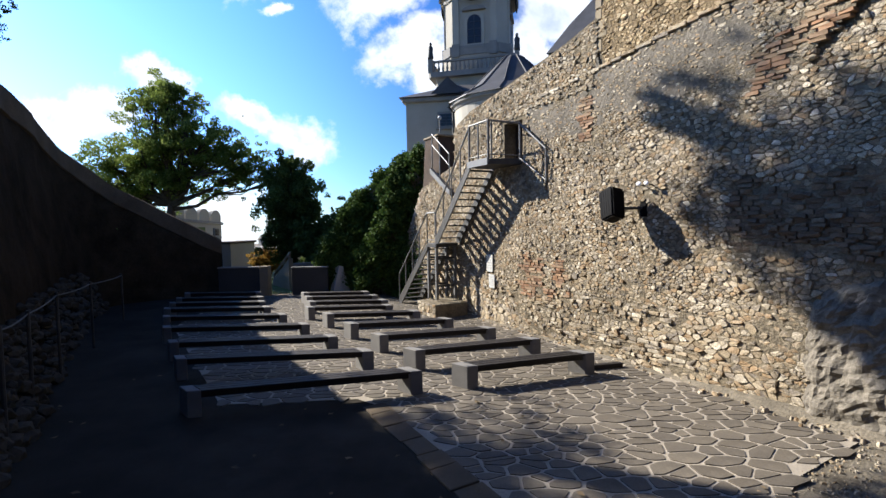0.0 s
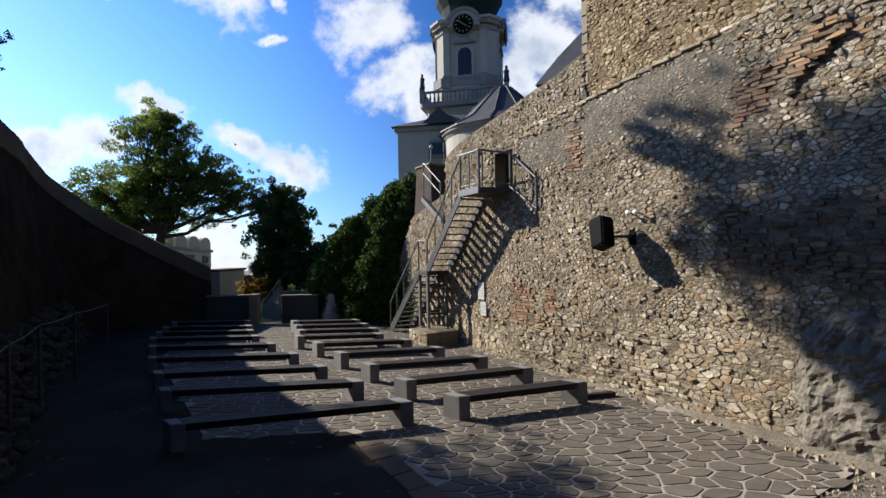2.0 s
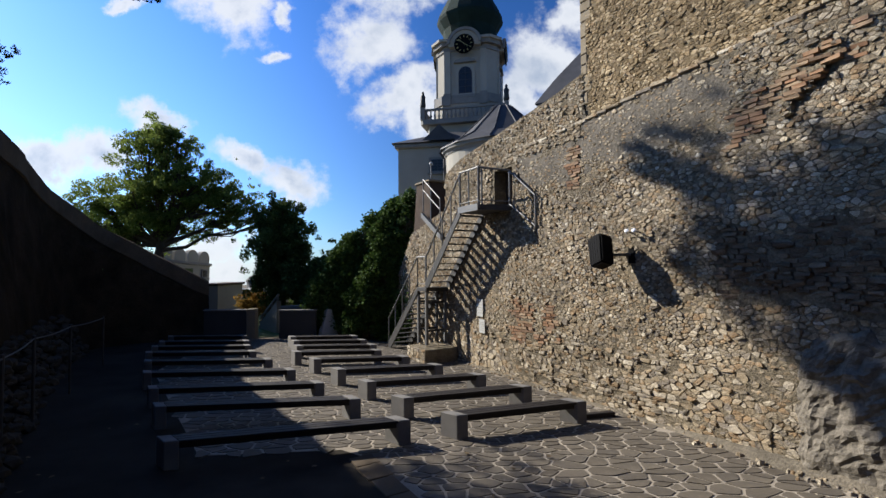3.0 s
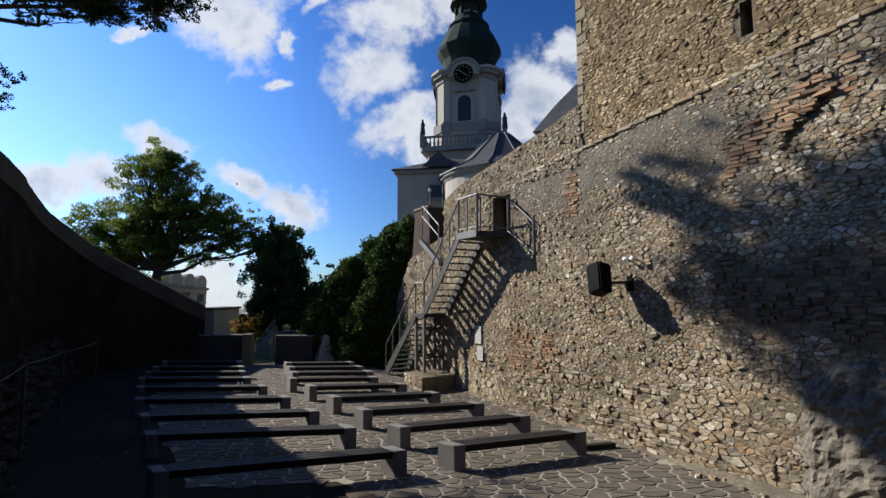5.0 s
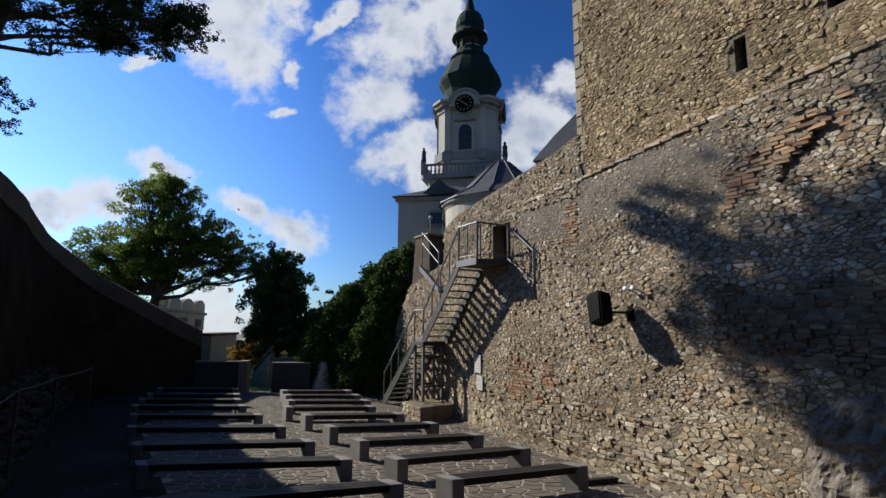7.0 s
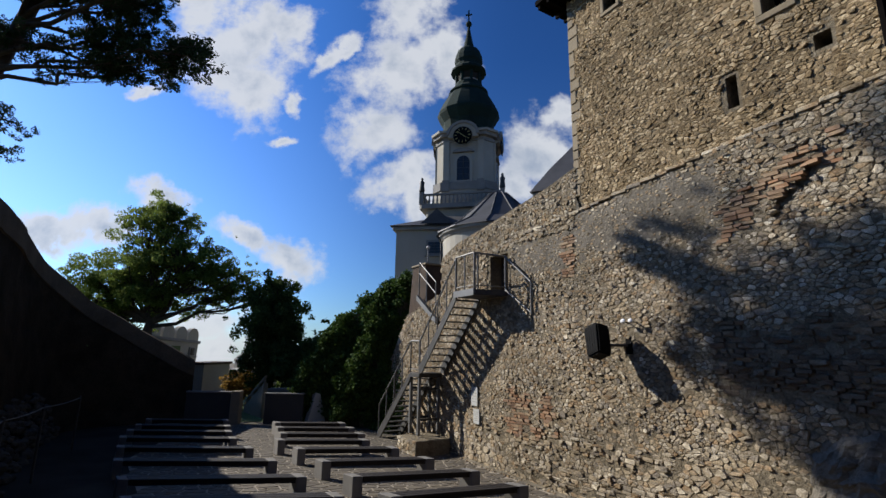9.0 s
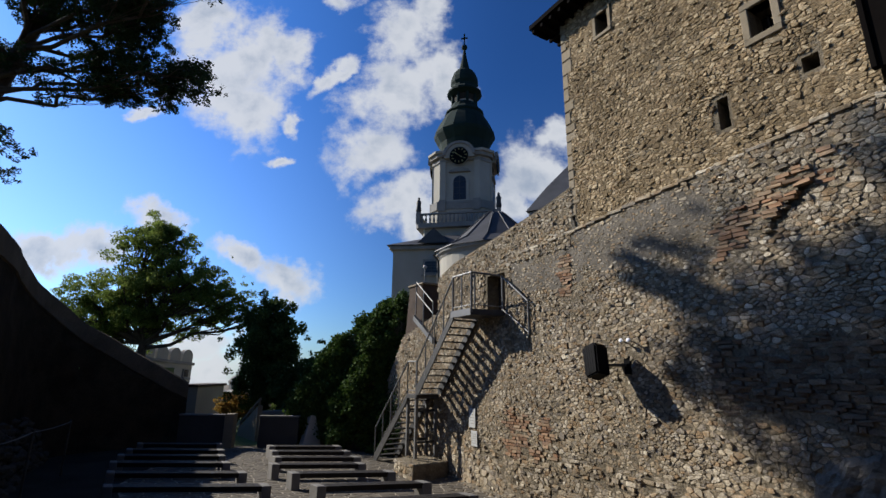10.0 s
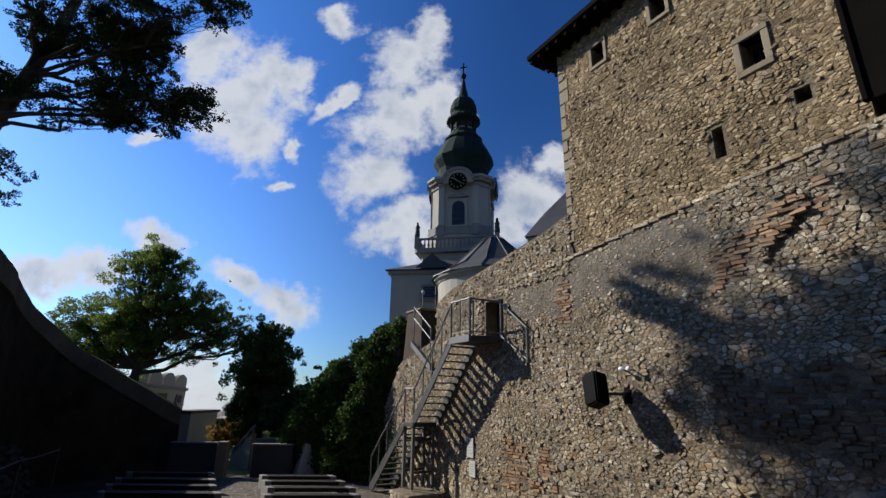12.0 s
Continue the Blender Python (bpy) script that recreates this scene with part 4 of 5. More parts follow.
part("fascia", box(-1.0, 0.022, PZ - 0.17, 0.06, 0.04, PZ + 0.02), mat_steel, stairs)
railing(0.0, PZ, xe - 0.05, ze, -0.02, 5)
railing(xe, ze, xl, ze, -0.02, 2)
railing(xl, ze, xf, zf + 0.1, -0.02, 5)
railing(-0.99, PZ, 0.0, PZ, 0.0, 3)
for y in (-0.02, -0.12):
    part("rail_post", tube((-0.99, y, PZ - 0.1), (-0.99, y, PZ + 1.07), 0.028), mat_steel, stairs)
part("handrail", tube((-0.99, 0, PZ + 1.05), (-1.34, -0.84, PZ + 0.97), 0.03), mat_steel, stairs)
part("bottom_rail", tube((-0.99, 0, PZ + 0.12), (-1.34, -0.84, PZ + 0.08), 0.016), mat_steel, stairs)
# side railing sloping down along the wall
for y in (-0.84,):
    part("side_post", tube((-1.34, y, PZ - 0.05), (-1.34, y, PZ + 1.0), 0.03), mat_steel, stairs)
    part("side_post", tube((-2.42, y, PZ - 0.75), (-2.42, y, PZ + 0.12), 0.022), mat_steel, stairs)
    part("side_rail", tube((-1.34, y, PZ + 0.95), (-2.42, y, PZ + 0.12), 0.028), mat_steel, stairs)
    part("side_rail", tube((-1.34, y, PZ + 0.0), (-2.42, y, PZ - 0.70), 0.024), mat_steel, stairs)
# support frame under the landing
for x in (xe + 0.06, xe + 0.66):
    for y in (-0.08, -W + 0.08):
        part("support_post", box(x - 0.045, y - 0.045, 0.50, x + 0.045, y + 0.045, ze - 0.14), mat_steel, stairs)
    part("cross_beam", box(x - 0.03, -W + 0.08, ze - 0.55, x + 0.03, -0.08, ze - 0.48), mat_darksteel, stairs)
    part("cross_beam", box(x - 0.03, -W + 0.08, 0.95, x + 0.03, -0.08, 1.02), mat_darksteel, stairs)
plinth = thing("stone_plinth", STAIR, "low rubble stone plinth under the stair landing", "plinth")
part("plinth_body", box(xe - 0.62, -0.90, -0.05, xe + 0.70, 0.34, 0.46, 0.03), mat_mortar, plinth)

fr_ = random.Random(41)
pst = []
for (a, b), poly in stone_cells(xe - 0.62, 0.0, xe + 0.70, 0.46, 0.20, 0.11, fr_, 0.45, 0.1):
    shape, c = rounded(poly, 0.008, fr_, 0.18)
    vs, fs = pillow(shape, c, fr_.uniform(0.005, 0.025), 0.14, fr_, 0.3, 0.01, 0.006)
    pst.append(([(p, q, d + 0.34) for p, q, d in vs], fs))
join_pieces("stone_facing", pst, mat_stone, plinth, "grey rubble stones")
side = []
for (a, b), poly in stone_cells(-0.90, 0.0, 0.34, 0.46, 0.20, 0.11, fr_, 0.45, 0.1):
    shape, c = rounded(poly, 0.008, fr_, 0.18)
    vs, fs = pillow(shape, c, fr_.uniform(0.005, 0.025), 0.14, fr_, 0.3, 0.01, 0.006)
    side.append((vs, fs))
sv2, sf2 = [], []
for vs, fs in side:
    o = len(sv2)
    sv2 += [(xe + 0.70 + d, a, b) for a, b, d in vs]
    sf2 += [tuple(o + i for i in f) for f in fs]
mesh_ob("stone_facing", sv2, sf2, mat_stone, plinth, "grey rubble stones")["kind"] = "stuff"

# ---- loudspeaker, lamps, plaques on the wall ----
spk = thing("loudspeaker", WALL, "black loudspeaker on a steel wall bracket", "speaker")
m = pose(-2.90, 0.58, 3.45, 0, 0, 0) @ pose(0, 0, 0, 12, 19, -6)
bm = bmesh.new()
panel(bm, [(-0.20, -0.33), (0.18, -0.33), (0.22, 0.26), (0.18, 0.34), (-0.17, 0.34), (-0.22, 0.28)], -0.16, 0.17)
bmesh.ops.bevel(bm, geom=bm.edges[:], offset=0.03, segments=2, affect="EDGES")
bmesh.ops.transform(bm, matrix=m, verts=bm.verts[:])
part("cabinet", bm, mat_black, spk)
for k in range(5):
    bm = box(-0.17 + k * 0.07, 0.165, -0.28, -0.11 + k * 0.07, 0.174, 0.28, 0.003)
    bmesh.ops.transform(bm, matrix=m, verts=bm.verts[:])
    part("grille_rib", bm, mat_black, spk)
part("bracket", tube((-3.0, 0.48, 3.38), (-3.25, 0.0, 3.38), 0.03), mat_darksteel, spk)
part("wall_plate", box(-3.33, 0.0, 3.2, -3.17, 0.07, 3.56, 0.008), mat_black, spk)
lamp = thing("twin_floodlight", WALL, "pair of small round white floodlights on the wall", "light")
for s in (-3.27, -3.45):
    bm = lathe(bmesh.new(), [(0.015, -0.05), (0.04, -0.04), (0.048, 0.015), (0.038, 0.025)], 14)
    bmesh.ops.transform(bm, matrix=pose(s, 0.22, 3.87, -62, 0, 25), verts=bm.verts[:])
    part("lamp_head", bm, mat_lamp, lamp, smooth=True)
    part("arm", tube((s, 0.0, 3.83), (s, 0.2, 3.86), 0.014), mat_darksteel, lamp)
for a, b, lo, hi, lab in ((2.25, 2.58, 1.60, 2.14, "white information board on the stone wall"), (2.16, 2.46, 1.10, 1.52, "small white notice under the information board")):
    pl = thing("notice_board", WALL @ pose(0, 0.05, 0), lab, "sign")
    part("board", box(a, 0, lo, b, 0.025, hi, 0.004), mat_white, pl)
    for k in range(5):
        zz = hi - 0.08 - k * (hi - lo - 0.12) / 5
        part("text_bar", box(a + 0.05, 0.026, zz - 0.012, b - 0.05, 0.029, zz), mat_trim, pl)

# brick pier, lamp post and upper rail at the top of the wall
pier = thing("brick_pier", WALL, "weathered brown brick pier on the wall top", "pier")
bm = bmesh.new()
panel(bm, [(5.75, 4.6), (7.3, 4.3), (7.0, 6.42), (5.95, 6.42)], -0.9, -0.05)
# body coloured dark to stand for shade that the sun lamp misses
part("pier_body", bm, mat_darkbrick, pier)
part("cap", box(5.85, -0.95, 6.42, 7.08, 0.0, 6.50, 0.015), mat_quoin, pier)
lampost = thing("lamp_post", WALL @ pose(6.6, -0.5, 6.5), "small grey lamp post with a round head", "street lamp")
part("pole", tube((0, 0, 0), (0, 0, 0.7), 0.03), mat_steel, lampost)
part("lamp_head", lathe(bmesh.new(), [(0.03, 0.70), (0.07, 0.73), (0.075, 0.79), (0.04, 0.84)], 12), mat_white, lampost, smooth=True)
rail = thing("upper_railing", WALL, "galvanised railing beside the upper steps", "railing")
for s, z in ((6.1, 5.75), (5.5, 5.3), (4.8, 4.85)):
    part("rail_post", tube((s, 0.12, z - 0.5), (s, 0.12, z + 0.75), 0.025), mat_steel, rail)
for h in (0.75, 0.35):
    part("handrail", tube((6.1, 0.12, 5.75 + h), (4.8, 0.12, 4.85 + h), 0.024), mat_steel, rail)
bm = bmesh.new()
panel(bm, [(6.2, 5.25), (4.7, 4.3), (4.7, 4.12), (6.2, 5.05)], 0.06, 0.18)
part("stringer", bm, mat_steel, rail)

# castle plateau behind the wall
bm = prism(bmesh.new(), [(2.0 + 1.2, 18.0), (12, 2.0), (60, -10), (70, 90), (-16, 90), (-6, 40), (-1.5, 25)], -40, 4.3)
tagged(part("castle_terrace", bm, mat_earth), "raised castle terrace behind the wall", "ground", kind="structure")

# ---- church ----
church = thing("church", None, "pale baroque church with dark slate roofs", "church")
F = 8.0


def window(parent, m, w, h, arched=True, depth=0.25, frame_w=0.28, mat_f=None):
    """An upright window facing -y at m: dark pane, stone frame and glazing bars."""
    ob = thing("window", m)
    ob.parent = parent
    pts = [(-w / 2, 0), (w / 2, 0), (w / 2, h - (w / 2 if arched else 0))]
    big = [(-w / 2 - frame_w, -frame_w), (w / 2 + frame_w, -frame_w), (w / 2 + frame_w, h - (w / 2 if arched else -frame_w))]
    if arched:
        pts += [(w / 2 * math.cos(t), h - w / 2 + w / 2 * math.sin(t)) for t in [math.pi * k / 8 for k in range(1, 8)]]
        r = w / 2 + frame_w
        big += [(r * math.cos(t), h - w / 2 + r * math.sin(t)) for t in [math.pi * k / 8 for k in range(1, 8)]]
    pts.append((-w / 2, h - (w / 2 if arched else 0)))
    big.append((-w / 2 - frame_w, h - (w / 2 if arched else -frame_w)))
    part("window_frame", panel(bmesh.new(), big, -0.12, 0.02), mat_f or mat_trim, ob)
    part("pane", panel(bmesh.new(), pts, -0.14, -0.10), mat_glass, ob)
    part("bar", box(-0.04, -0.17, 0, 0.04, -0.14, h * 0.97), mat_darksteel, ob)
    for k in range(1, 4):
        part("bar", box(-w / 2, -0.165, h * k / 4 - 0.03, w / 2, -0.142, h * k / 4 + 0.03), mat_darksteel, ob)
    part("sill", box(-w / 2 - frame_w - 0.1, -0.3, -frame_w - 0.14, w / 2 + frame_w + 0.1, 0.02, -frame_w), mat_trim, ob)
    return ob


# nave block
NA = -9.0
nave_m = pose(-3.45, 48.0, 4.3, 0, 0, NA)
nave = thing("nave", nave_m)
nave.parent = church
part("wall", box(0, 0, 0, 14, 16, 11.3), mat_plaster, nave)
part("cornice", box(-0.35, -0.35, 10.9, 14.3, 16.3, 11.35, 0.08), mat_trim, nave)
bm = bmesh.new()
v = [bm.verts.new(p) for p in ((-0.6, -0.6, 11.36), (14.6, -0.6, 11.36), (14.6, 16.6, 11.36), (-0.6, 16.6, 11.36), (4.6, 4.2, 13.6), (14.6, 4.2, 13.6), (14.6, 12, 13.6), (4.6, 12, 13.6))]
for f in ((0, 1, 5, 4), (1, 2, 6, 5), (2, 3, 7, 6), (3, 0, 4, 7), (4, 5, 6, 7), (3, 2, 1, 0)):
    bm.faces.new([v[i] for i in f])
part("roof", bm, mat_slate, nave)
bm = bmesh.new()
v = [bm.verts.new(p) for p in ((2.6, -0.6, 11.5), (6.0, -0.6, 11.5), (4.3, -0.6, 13.1), (4.3, 4.5, 13.9))]
for f in ((0, 1, 2), (0, 2, 3), (2, 1, 3), (0, 3, 1)):
    bm.faces.new([v[i] for i in f])
part("roof_gable", bm, mat_slate, nave)
for x, y, z in ((4.05, -0.02, 9.4),):
    window(nave, pose(x, y, z - 0.9), 1.3, 1.15, False, frame_w=0.22)

# round apse
apse = thing("apse", pose(6.9, 45.5, 4.3))
apse.parent = church
AR = 5.6
part("wall", lathe(bmesh.new(), [(AR, 0), (AR, 9.9)], 40), mat_plaster, apse)
part("cornice", lathe(bmesh.new(), [(AR + 0.05, 9.3), (AR + 0.15, 9.5), (AR + 0.35, 9.65), (AR + 0.38, 9.95)], 40), mat_trim, apse)
part("roof", lathe(bmesh.new(), [(AR + 0.65, 9.9), (AR + 0.6, 10.02), (AR * 0.75, 11.1), (0.9, 14.3), (0.05, 14.6)], 12, 0.2), mat_slate, apse)
for k in range(12):
    t = 2 * math.pi * k / 12 + 0.2
    part("roof_rib", tube(((AR + 0.6) * math.cos(t), (AR + 0.6) * math.sin(t), 10.05), (0.75 * AR * math.cos(t), 0.75 * AR * math.sin(t), 11.14), 0.07, sides=5), mat_slate, apse)
    part("roof_rib", tube((0.75 * AR * math.cos(t), 0.75 * AR * math.sin(t), 11.14), (0.9 * math.cos(t), 0.9 * math.sin(t), 14.34), 0.07, sides=5), mat_slate, apse)
part("downpipe", tube((-AR - 0.12, -0.5, 2), (-AR - 0.12, -0.5, 9.2), 0.11), mat_darksteel, apse)
part("downpipe", tube((-AR - 0.12, -0.5, 9.2), (-AR - 0.6, -0.5, 9.8), 0.11), mat_darksteel, apse)
part("roof_east", prism(bmesh.new(), [(6, 1), (16, -6), (20, 2), (10, 10)], 9, 9.1), mat_slate, apse)

# second roof showing behind the keep
chapel = thing("chapel", pose(9.6, 40.6, 4.3, 0, 0, -30), "church chapel with a steep dark roof", "chapel")
part("wall", box(0, 0, 0, 11, 9, 12.9), mat_plaster, chapel)
bm = bmesh.new()
v = [bm.verts.new(p) for p in ((-0.5, -0.5, 12.9), (11.5, -0.5, 12.9), (11.5, 9.5, 12.9), (-0.5, 9.5, 12.9), (1.0, 1.3, 15.6), (4.5, 4.5, 20.5), (11.5, 4.5, 20.5), (1.0, 7.7, 15.6), (11.5, 1.0, 15.6), (11.5, 8, 15.6))]
for f in ((0, 1, 8, 4), (4, 8, 6, 5), (0, 4, 7, 3), (4, 5, 7), (3, 7, 9, 2), (7, 5, 6, 9), (1, 2, 9, 6, 8), (3, 2, 1, 0)):
    bm.faces.new([v[i] for i in f])
part("roof", bm, mat_slate, chapel)
part("cornice", box(-0.3, -0.3, 12.4, 11.3, 9.3, 12.88, 0.05), mat_trim, chapel)

# ---- church tower ----
TZ = 4.3
tower = thing("church_tower", pose(4.75, 57.0, TZ, 0, 0, -14), "pale baroque church tower with a dark green copper helm", "tower")


def octo(h, c):
    """A square of half width h with its corners cut by c."""
    return [(-h, -h + c), (-h + c, -h), (h - c, -h), (h, -h + c), (h, h - c), (h - c, h), (-h + c, h), (-h, h - c)]


def zt(z):
    return z - TZ


part("shaft", prism(bmesh.new(), octo(4.3, 0.2), 0, zt(19.3)), mat_plaster, tower)
part("gallery_floor", prism(bmesh.new(), octo(5.0, 0.3), zt(19.3), zt(19.85)), mat_trim, tower)
part("belfry_base", prism(bmesh.new(), octo(3.75, 1.1), zt(19.85), zt(21.8)), mat_plaster, tower)
part("belfry_band", prism(bmesh.new(), octo(3.85, 1.1), zt(21.8), zt(22.8)), mat_trim, tower)
part("belfry", prism(bmesh.new(), octo(3.55, 1.1), zt(22.8), zt(29.2)), mat_plaster, tower)
for z, h, w in ((28.0, 0.4, 3.7), (28.6, 0.45, 3.95), (29.05, 0.3, 4.15)):
    part("cornice", prism(bmesh.new(), octo(w, 1.2), zt(z), zt(z + h)), mat_trim if z < 29 else mat_plaster, tower)
for k in range(4):
    fm = pose(0, 0, 0, 0, 0, 90 * k)

    def put(name, bm, mat, label="", smooth=False):
        bmesh.ops.transform(bm, matrix=fm, verts=bm.verts[:])
        return part(name, bm, mat, tower, label, smooth)
    for x in (-2.1, 2.1):
        put("pilaster", box(x - 0.36, -3.72, zt(22.8), x + 0.36, -3.5, zt(28.0)), mat_plaster)
        put("pilaster_base", box(x - 0.42, -3.95, zt(21.6), x + 0.42, -3.7, zt(23.0)), mat_trim)
    r = 1.75
    put("clock_gable", panel(bmesh.new(), [(-r - 0.1, zt(28.3)), (r + 0.1, zt(28.3))] + [((r + 0.1) * math.cos(t), zt(28.6) + (r + 0.1) * 0.9 * math.sin(t)) for t in [math.pi * j / 14 for j in range(15)]], -4.22, -3.2), mat_plaster)
    put("gable_moulding", panel(bmesh.new(), [(math.cos(t) * q, zt(28.6) + 0.9 * math.sin(t) * q) for q, seq in ((r + 0.25, range(15)), (r - 0.1, range(14, -1, -1))) for t in [math.pi * j / 14 for j in seq]], -4.40, -4.1), mat_trim)
    disc = lathe(bmesh.new(), [(1.12, -0.02), (1.15, 0.05), (1.0, 0.10)], 28)
    bmesh.ops.transform(disc, matrix=pose(0, -4.27, zt(28.45), 90), verts=disc.verts[:])
    put("clock_face", disc, mat_black, "round black clock face")
    for j in range(12):
        t = math.pi * j / 6
        bm = add_box(bmesh.new(), -0.05, -0.02, 0.72, 0.05, 0.0, 0.95)
        bmesh.ops.transform(bm, matrix=pose(0, -4.39, zt(28.45)) @ Matrix.Rotation(t, 4, "Y"), verts=bm.verts[:])
        put("hour_mark", bm, mat_gold)
    for t, ln in ((2.2, 0.55), (-0.9, 0.8)):
        bm = add_box(bmesh.new(), -0.045, -0.02, -0.1, 0.045, 0.0, ln)
        bmesh.ops.transform(bm, matrix=pose(0, -4.43, zt(28.45)) @ Matrix.Rotation(t, 4, "Y"), verts=bm.verts[:])
        put("clock_pointer", bm, mat_gold)
    window(tower, fm @ pose(0, -3.58, zt(23.0)), 1.55, 3.1, True, frame_w=0.35, mat_f=mat_plaster)
    put("hood_mould", panel(bmesh.new(), [(-1.3, zt(26.55)), (1.3, zt(26.55)), (1.15, zt(26.8)), (0.4, zt(27.05)), (-0.4, zt(27.05)), (-1.15, zt(26.8))], -3.92, -3.5), mat_trim)
    put("parapet_rail", box(-4.7, -4.9, zt(20.9), 4.7, -4.6, zt(21.1)), mat_trim)
    for j in range(19):
        x = -4.3 + j * 8.6 / 18
        bm = lathe(bmesh.new(), [(0.09, 0), (0.15, 0.35), (0.07, 0.75), (0.1, 1.0)], 6)
        bmesh.ops.translate(bm, verts=bm.verts[:], vec=(x, -4.75, zt(19.87)))
        put("baluster", bm, mat_trim)
    put("corner_post", box(-5.0, -5.0, zt(19.85), -4.5, -4.5, zt(21.3)), mat_trim)
    # plain weathered figure on the corner post
    bm = lathe(bmesh.new(), [(0.3, 0), (0.34, 0.3), (0.26, 0.9), (0.32, 1.25), (0.14, 1.5), (0.17, 1.7), (0.08, 1.86)], 8)
    bmesh.ops.translate(bm, verts=bm.verts[:], vec=(-4.75, -4.75, zt(21.3)))
    fig = put("finial_figure", bm, mat_darksteel, "dark weathered stone finial", True)


def eight(t):
    """Turns a circle into a square with cut corners."""
    u = (t + math.pi / 8) % (math.pi / 4) - math.pi / 8
    return 1.0 / math.cos(u) * math.cos(math.pi / 8)


helm = [(3.3, 29.3), (3.35, 30.6), (3.55, 31.6), (4.2, 32.6), (4.3, 32.95), (4.15, 33.3), (3.7, 34.2), (3.2, 35.1), (2.75, 35.8), (2.6, 35.95), (2.8, 36.15), (2.7, 36.4), (2.15, 36.9), (1.8, 37.6)]
part("helm", lathe(bmesh.new(), [(r, zt(z)) for r, z in helm], 16, math.pi / 16, eight), mat_copper, tower, "bulbous dark copper helm")
part("lantern", lathe(bmesh.new(), [(1.5, zt(37.4)), (1.5, zt(40.0))], 8, math.pi / 8), mat_plaster, tower)
for k in range(8):
    t = math.pi * k / 4
    bm = box(-0.42, -1.46, zt(38.0), 0.42, -1.34, zt(39.6))
    bmesh.ops.transform(bm, matrix=Matrix.Rotation(t, 4, "Z"), verts=bm.verts[:])
    part("lantern_opening", bm, mat_void, tower)
    t += math.pi / 8
    part("lantern_column", tube((1.6 * math.cos(t), 1.6 * math.sin(t), zt(37.5)), (1.6 * math.cos(t), 1.6 * math.sin(t), zt(40.0)), 0.2, sides=6), mat_copper, tower)
cap = [(1.75, 38.9), (2.5, 39.2), (2.45, 39.5), (1.9, 40.0), (1.8, 40.4), (2.0, 40.8), (1.95, 41.5), (1.6, 42.4), (1.35, 42.7), (0.95, 42.85), (0.75, 43.3), (0.42, 44.8), (0.22, 45.9), (0.14, 46.5)]
part("cap", lathe(bmesh.new(), [(r, zt(z)) for r, z in cap], 16, math.pi / 16, eight), mat_copper, tower, "dark copper cap and spire")
ball = bmesh.new()
bmesh.ops.create_uvsphere(ball, u_segments=12, v_segments=8, radius=0.42, matrix=pose(0, 0, zt(46.8)))
part("ball", ball, mat_copper, tower, smooth=True)
part("cross", add_box(box(-0.09, -0.06, zt(47.1), 0.09, 0.06, zt(49.0)), -0.45, -0.06, zt(48.2), 0.45, 0.06, zt(48.38)), mat_copper, tower)

# ---- buildings past the yard ----
fort = thing("battlemented_house", pose(-19.5, 34.0, 0.5, 0, 3.0, 84), "pale house with a parapet of rounded battlements", "house")
part("wall", box(0, 0, -2.5, 6.3, 5, 3.25), mat_plaster, fort)
part("cornice", box(-0.1, -0.14, 3.2, 6.4, 5, 3.42, 0.03), mat_trim, fort)
for k in range(4):
    x = 0.05 + k * 1.6
    bm = panel(bmesh.new(), [(x, 3.42), (x + 1.36, 3.42), (x + 1.36, 3.85)] + [(x + 0.68 + 0.68 * math.cos(t), 3.85 + 0.55 * math.sin(t)) for t in [math.pi * j / 8 for j in range(1, 8)]] + [(x, 3.85)], 0, 0.35)
    part("battlement", bm, mat_plaster, fort)
window(fort, pose(5.4, -0.02, 2.3), 0.5, 0.5, False, frame_w=0.08)
house = thing("low_white_house", pose(-15.2, 31.5, 0, 0, 0, -8), "low white house with a flat dark roof edge", "house")
part("wall", box(0, 0, -0.5, 1.15, 3, 2.05), mat_plaster, house)
part("roof", box(-0.15, -0.2, 2.05, 1.28, 3.1, 2.2, 0.02), mat_tiles, house)
window(house, pose(0.25, -0.02, 0.7), 0.3, 0.9, False, frame_w=0.05)
house2 = thing("white_pavilion", pose(-15.4, 36.2, 0, 0, 0, -5), "white garden pavilion with a dark window", "house")
part("wall", box(0, 0, -0.5, 3.2, 5, 1.35), mat_plaster, house2)
part("cornice", box(-0.1, -0.1, 1.35, 3.3, 5, 1.55, 0.02), mat_plaster, house2)
window(house2, pose(0.5, -0.02, 0.15), 0.4, 0.75, False, frame_w=0.08)
cup = thing("distant_cupola", pose(-22.4, 60, 0), "small distant pale cupola above the roofs", "tower")
part("drum", lathe(bmesh.new(), [(0.9, -0.5), (0.9, 1.5)], 10), mat_plaster, cup)
part("dome", lathe(bmesh.new(), [(1.05, 1.5), (1.0, 1.7), (0.6, 2.15), (0.1, 2.4)], 10), mat_trim, cup)

# terrace behind the rampart, where the trees stand
bm = bmesh.new()
out = [(p.x, p.y) for p in line[20:-14]]
prism(bm, [(x - 0.8, y) for x, y in out] + [(-14.9, 20.5), (-16.5, 33), (-60, 60), (-60, 5)], -20, 3.2)
tagged(part("terrace", bm, mat_grass), "grassy terrace behind the rampart", "ground", kind="structure")


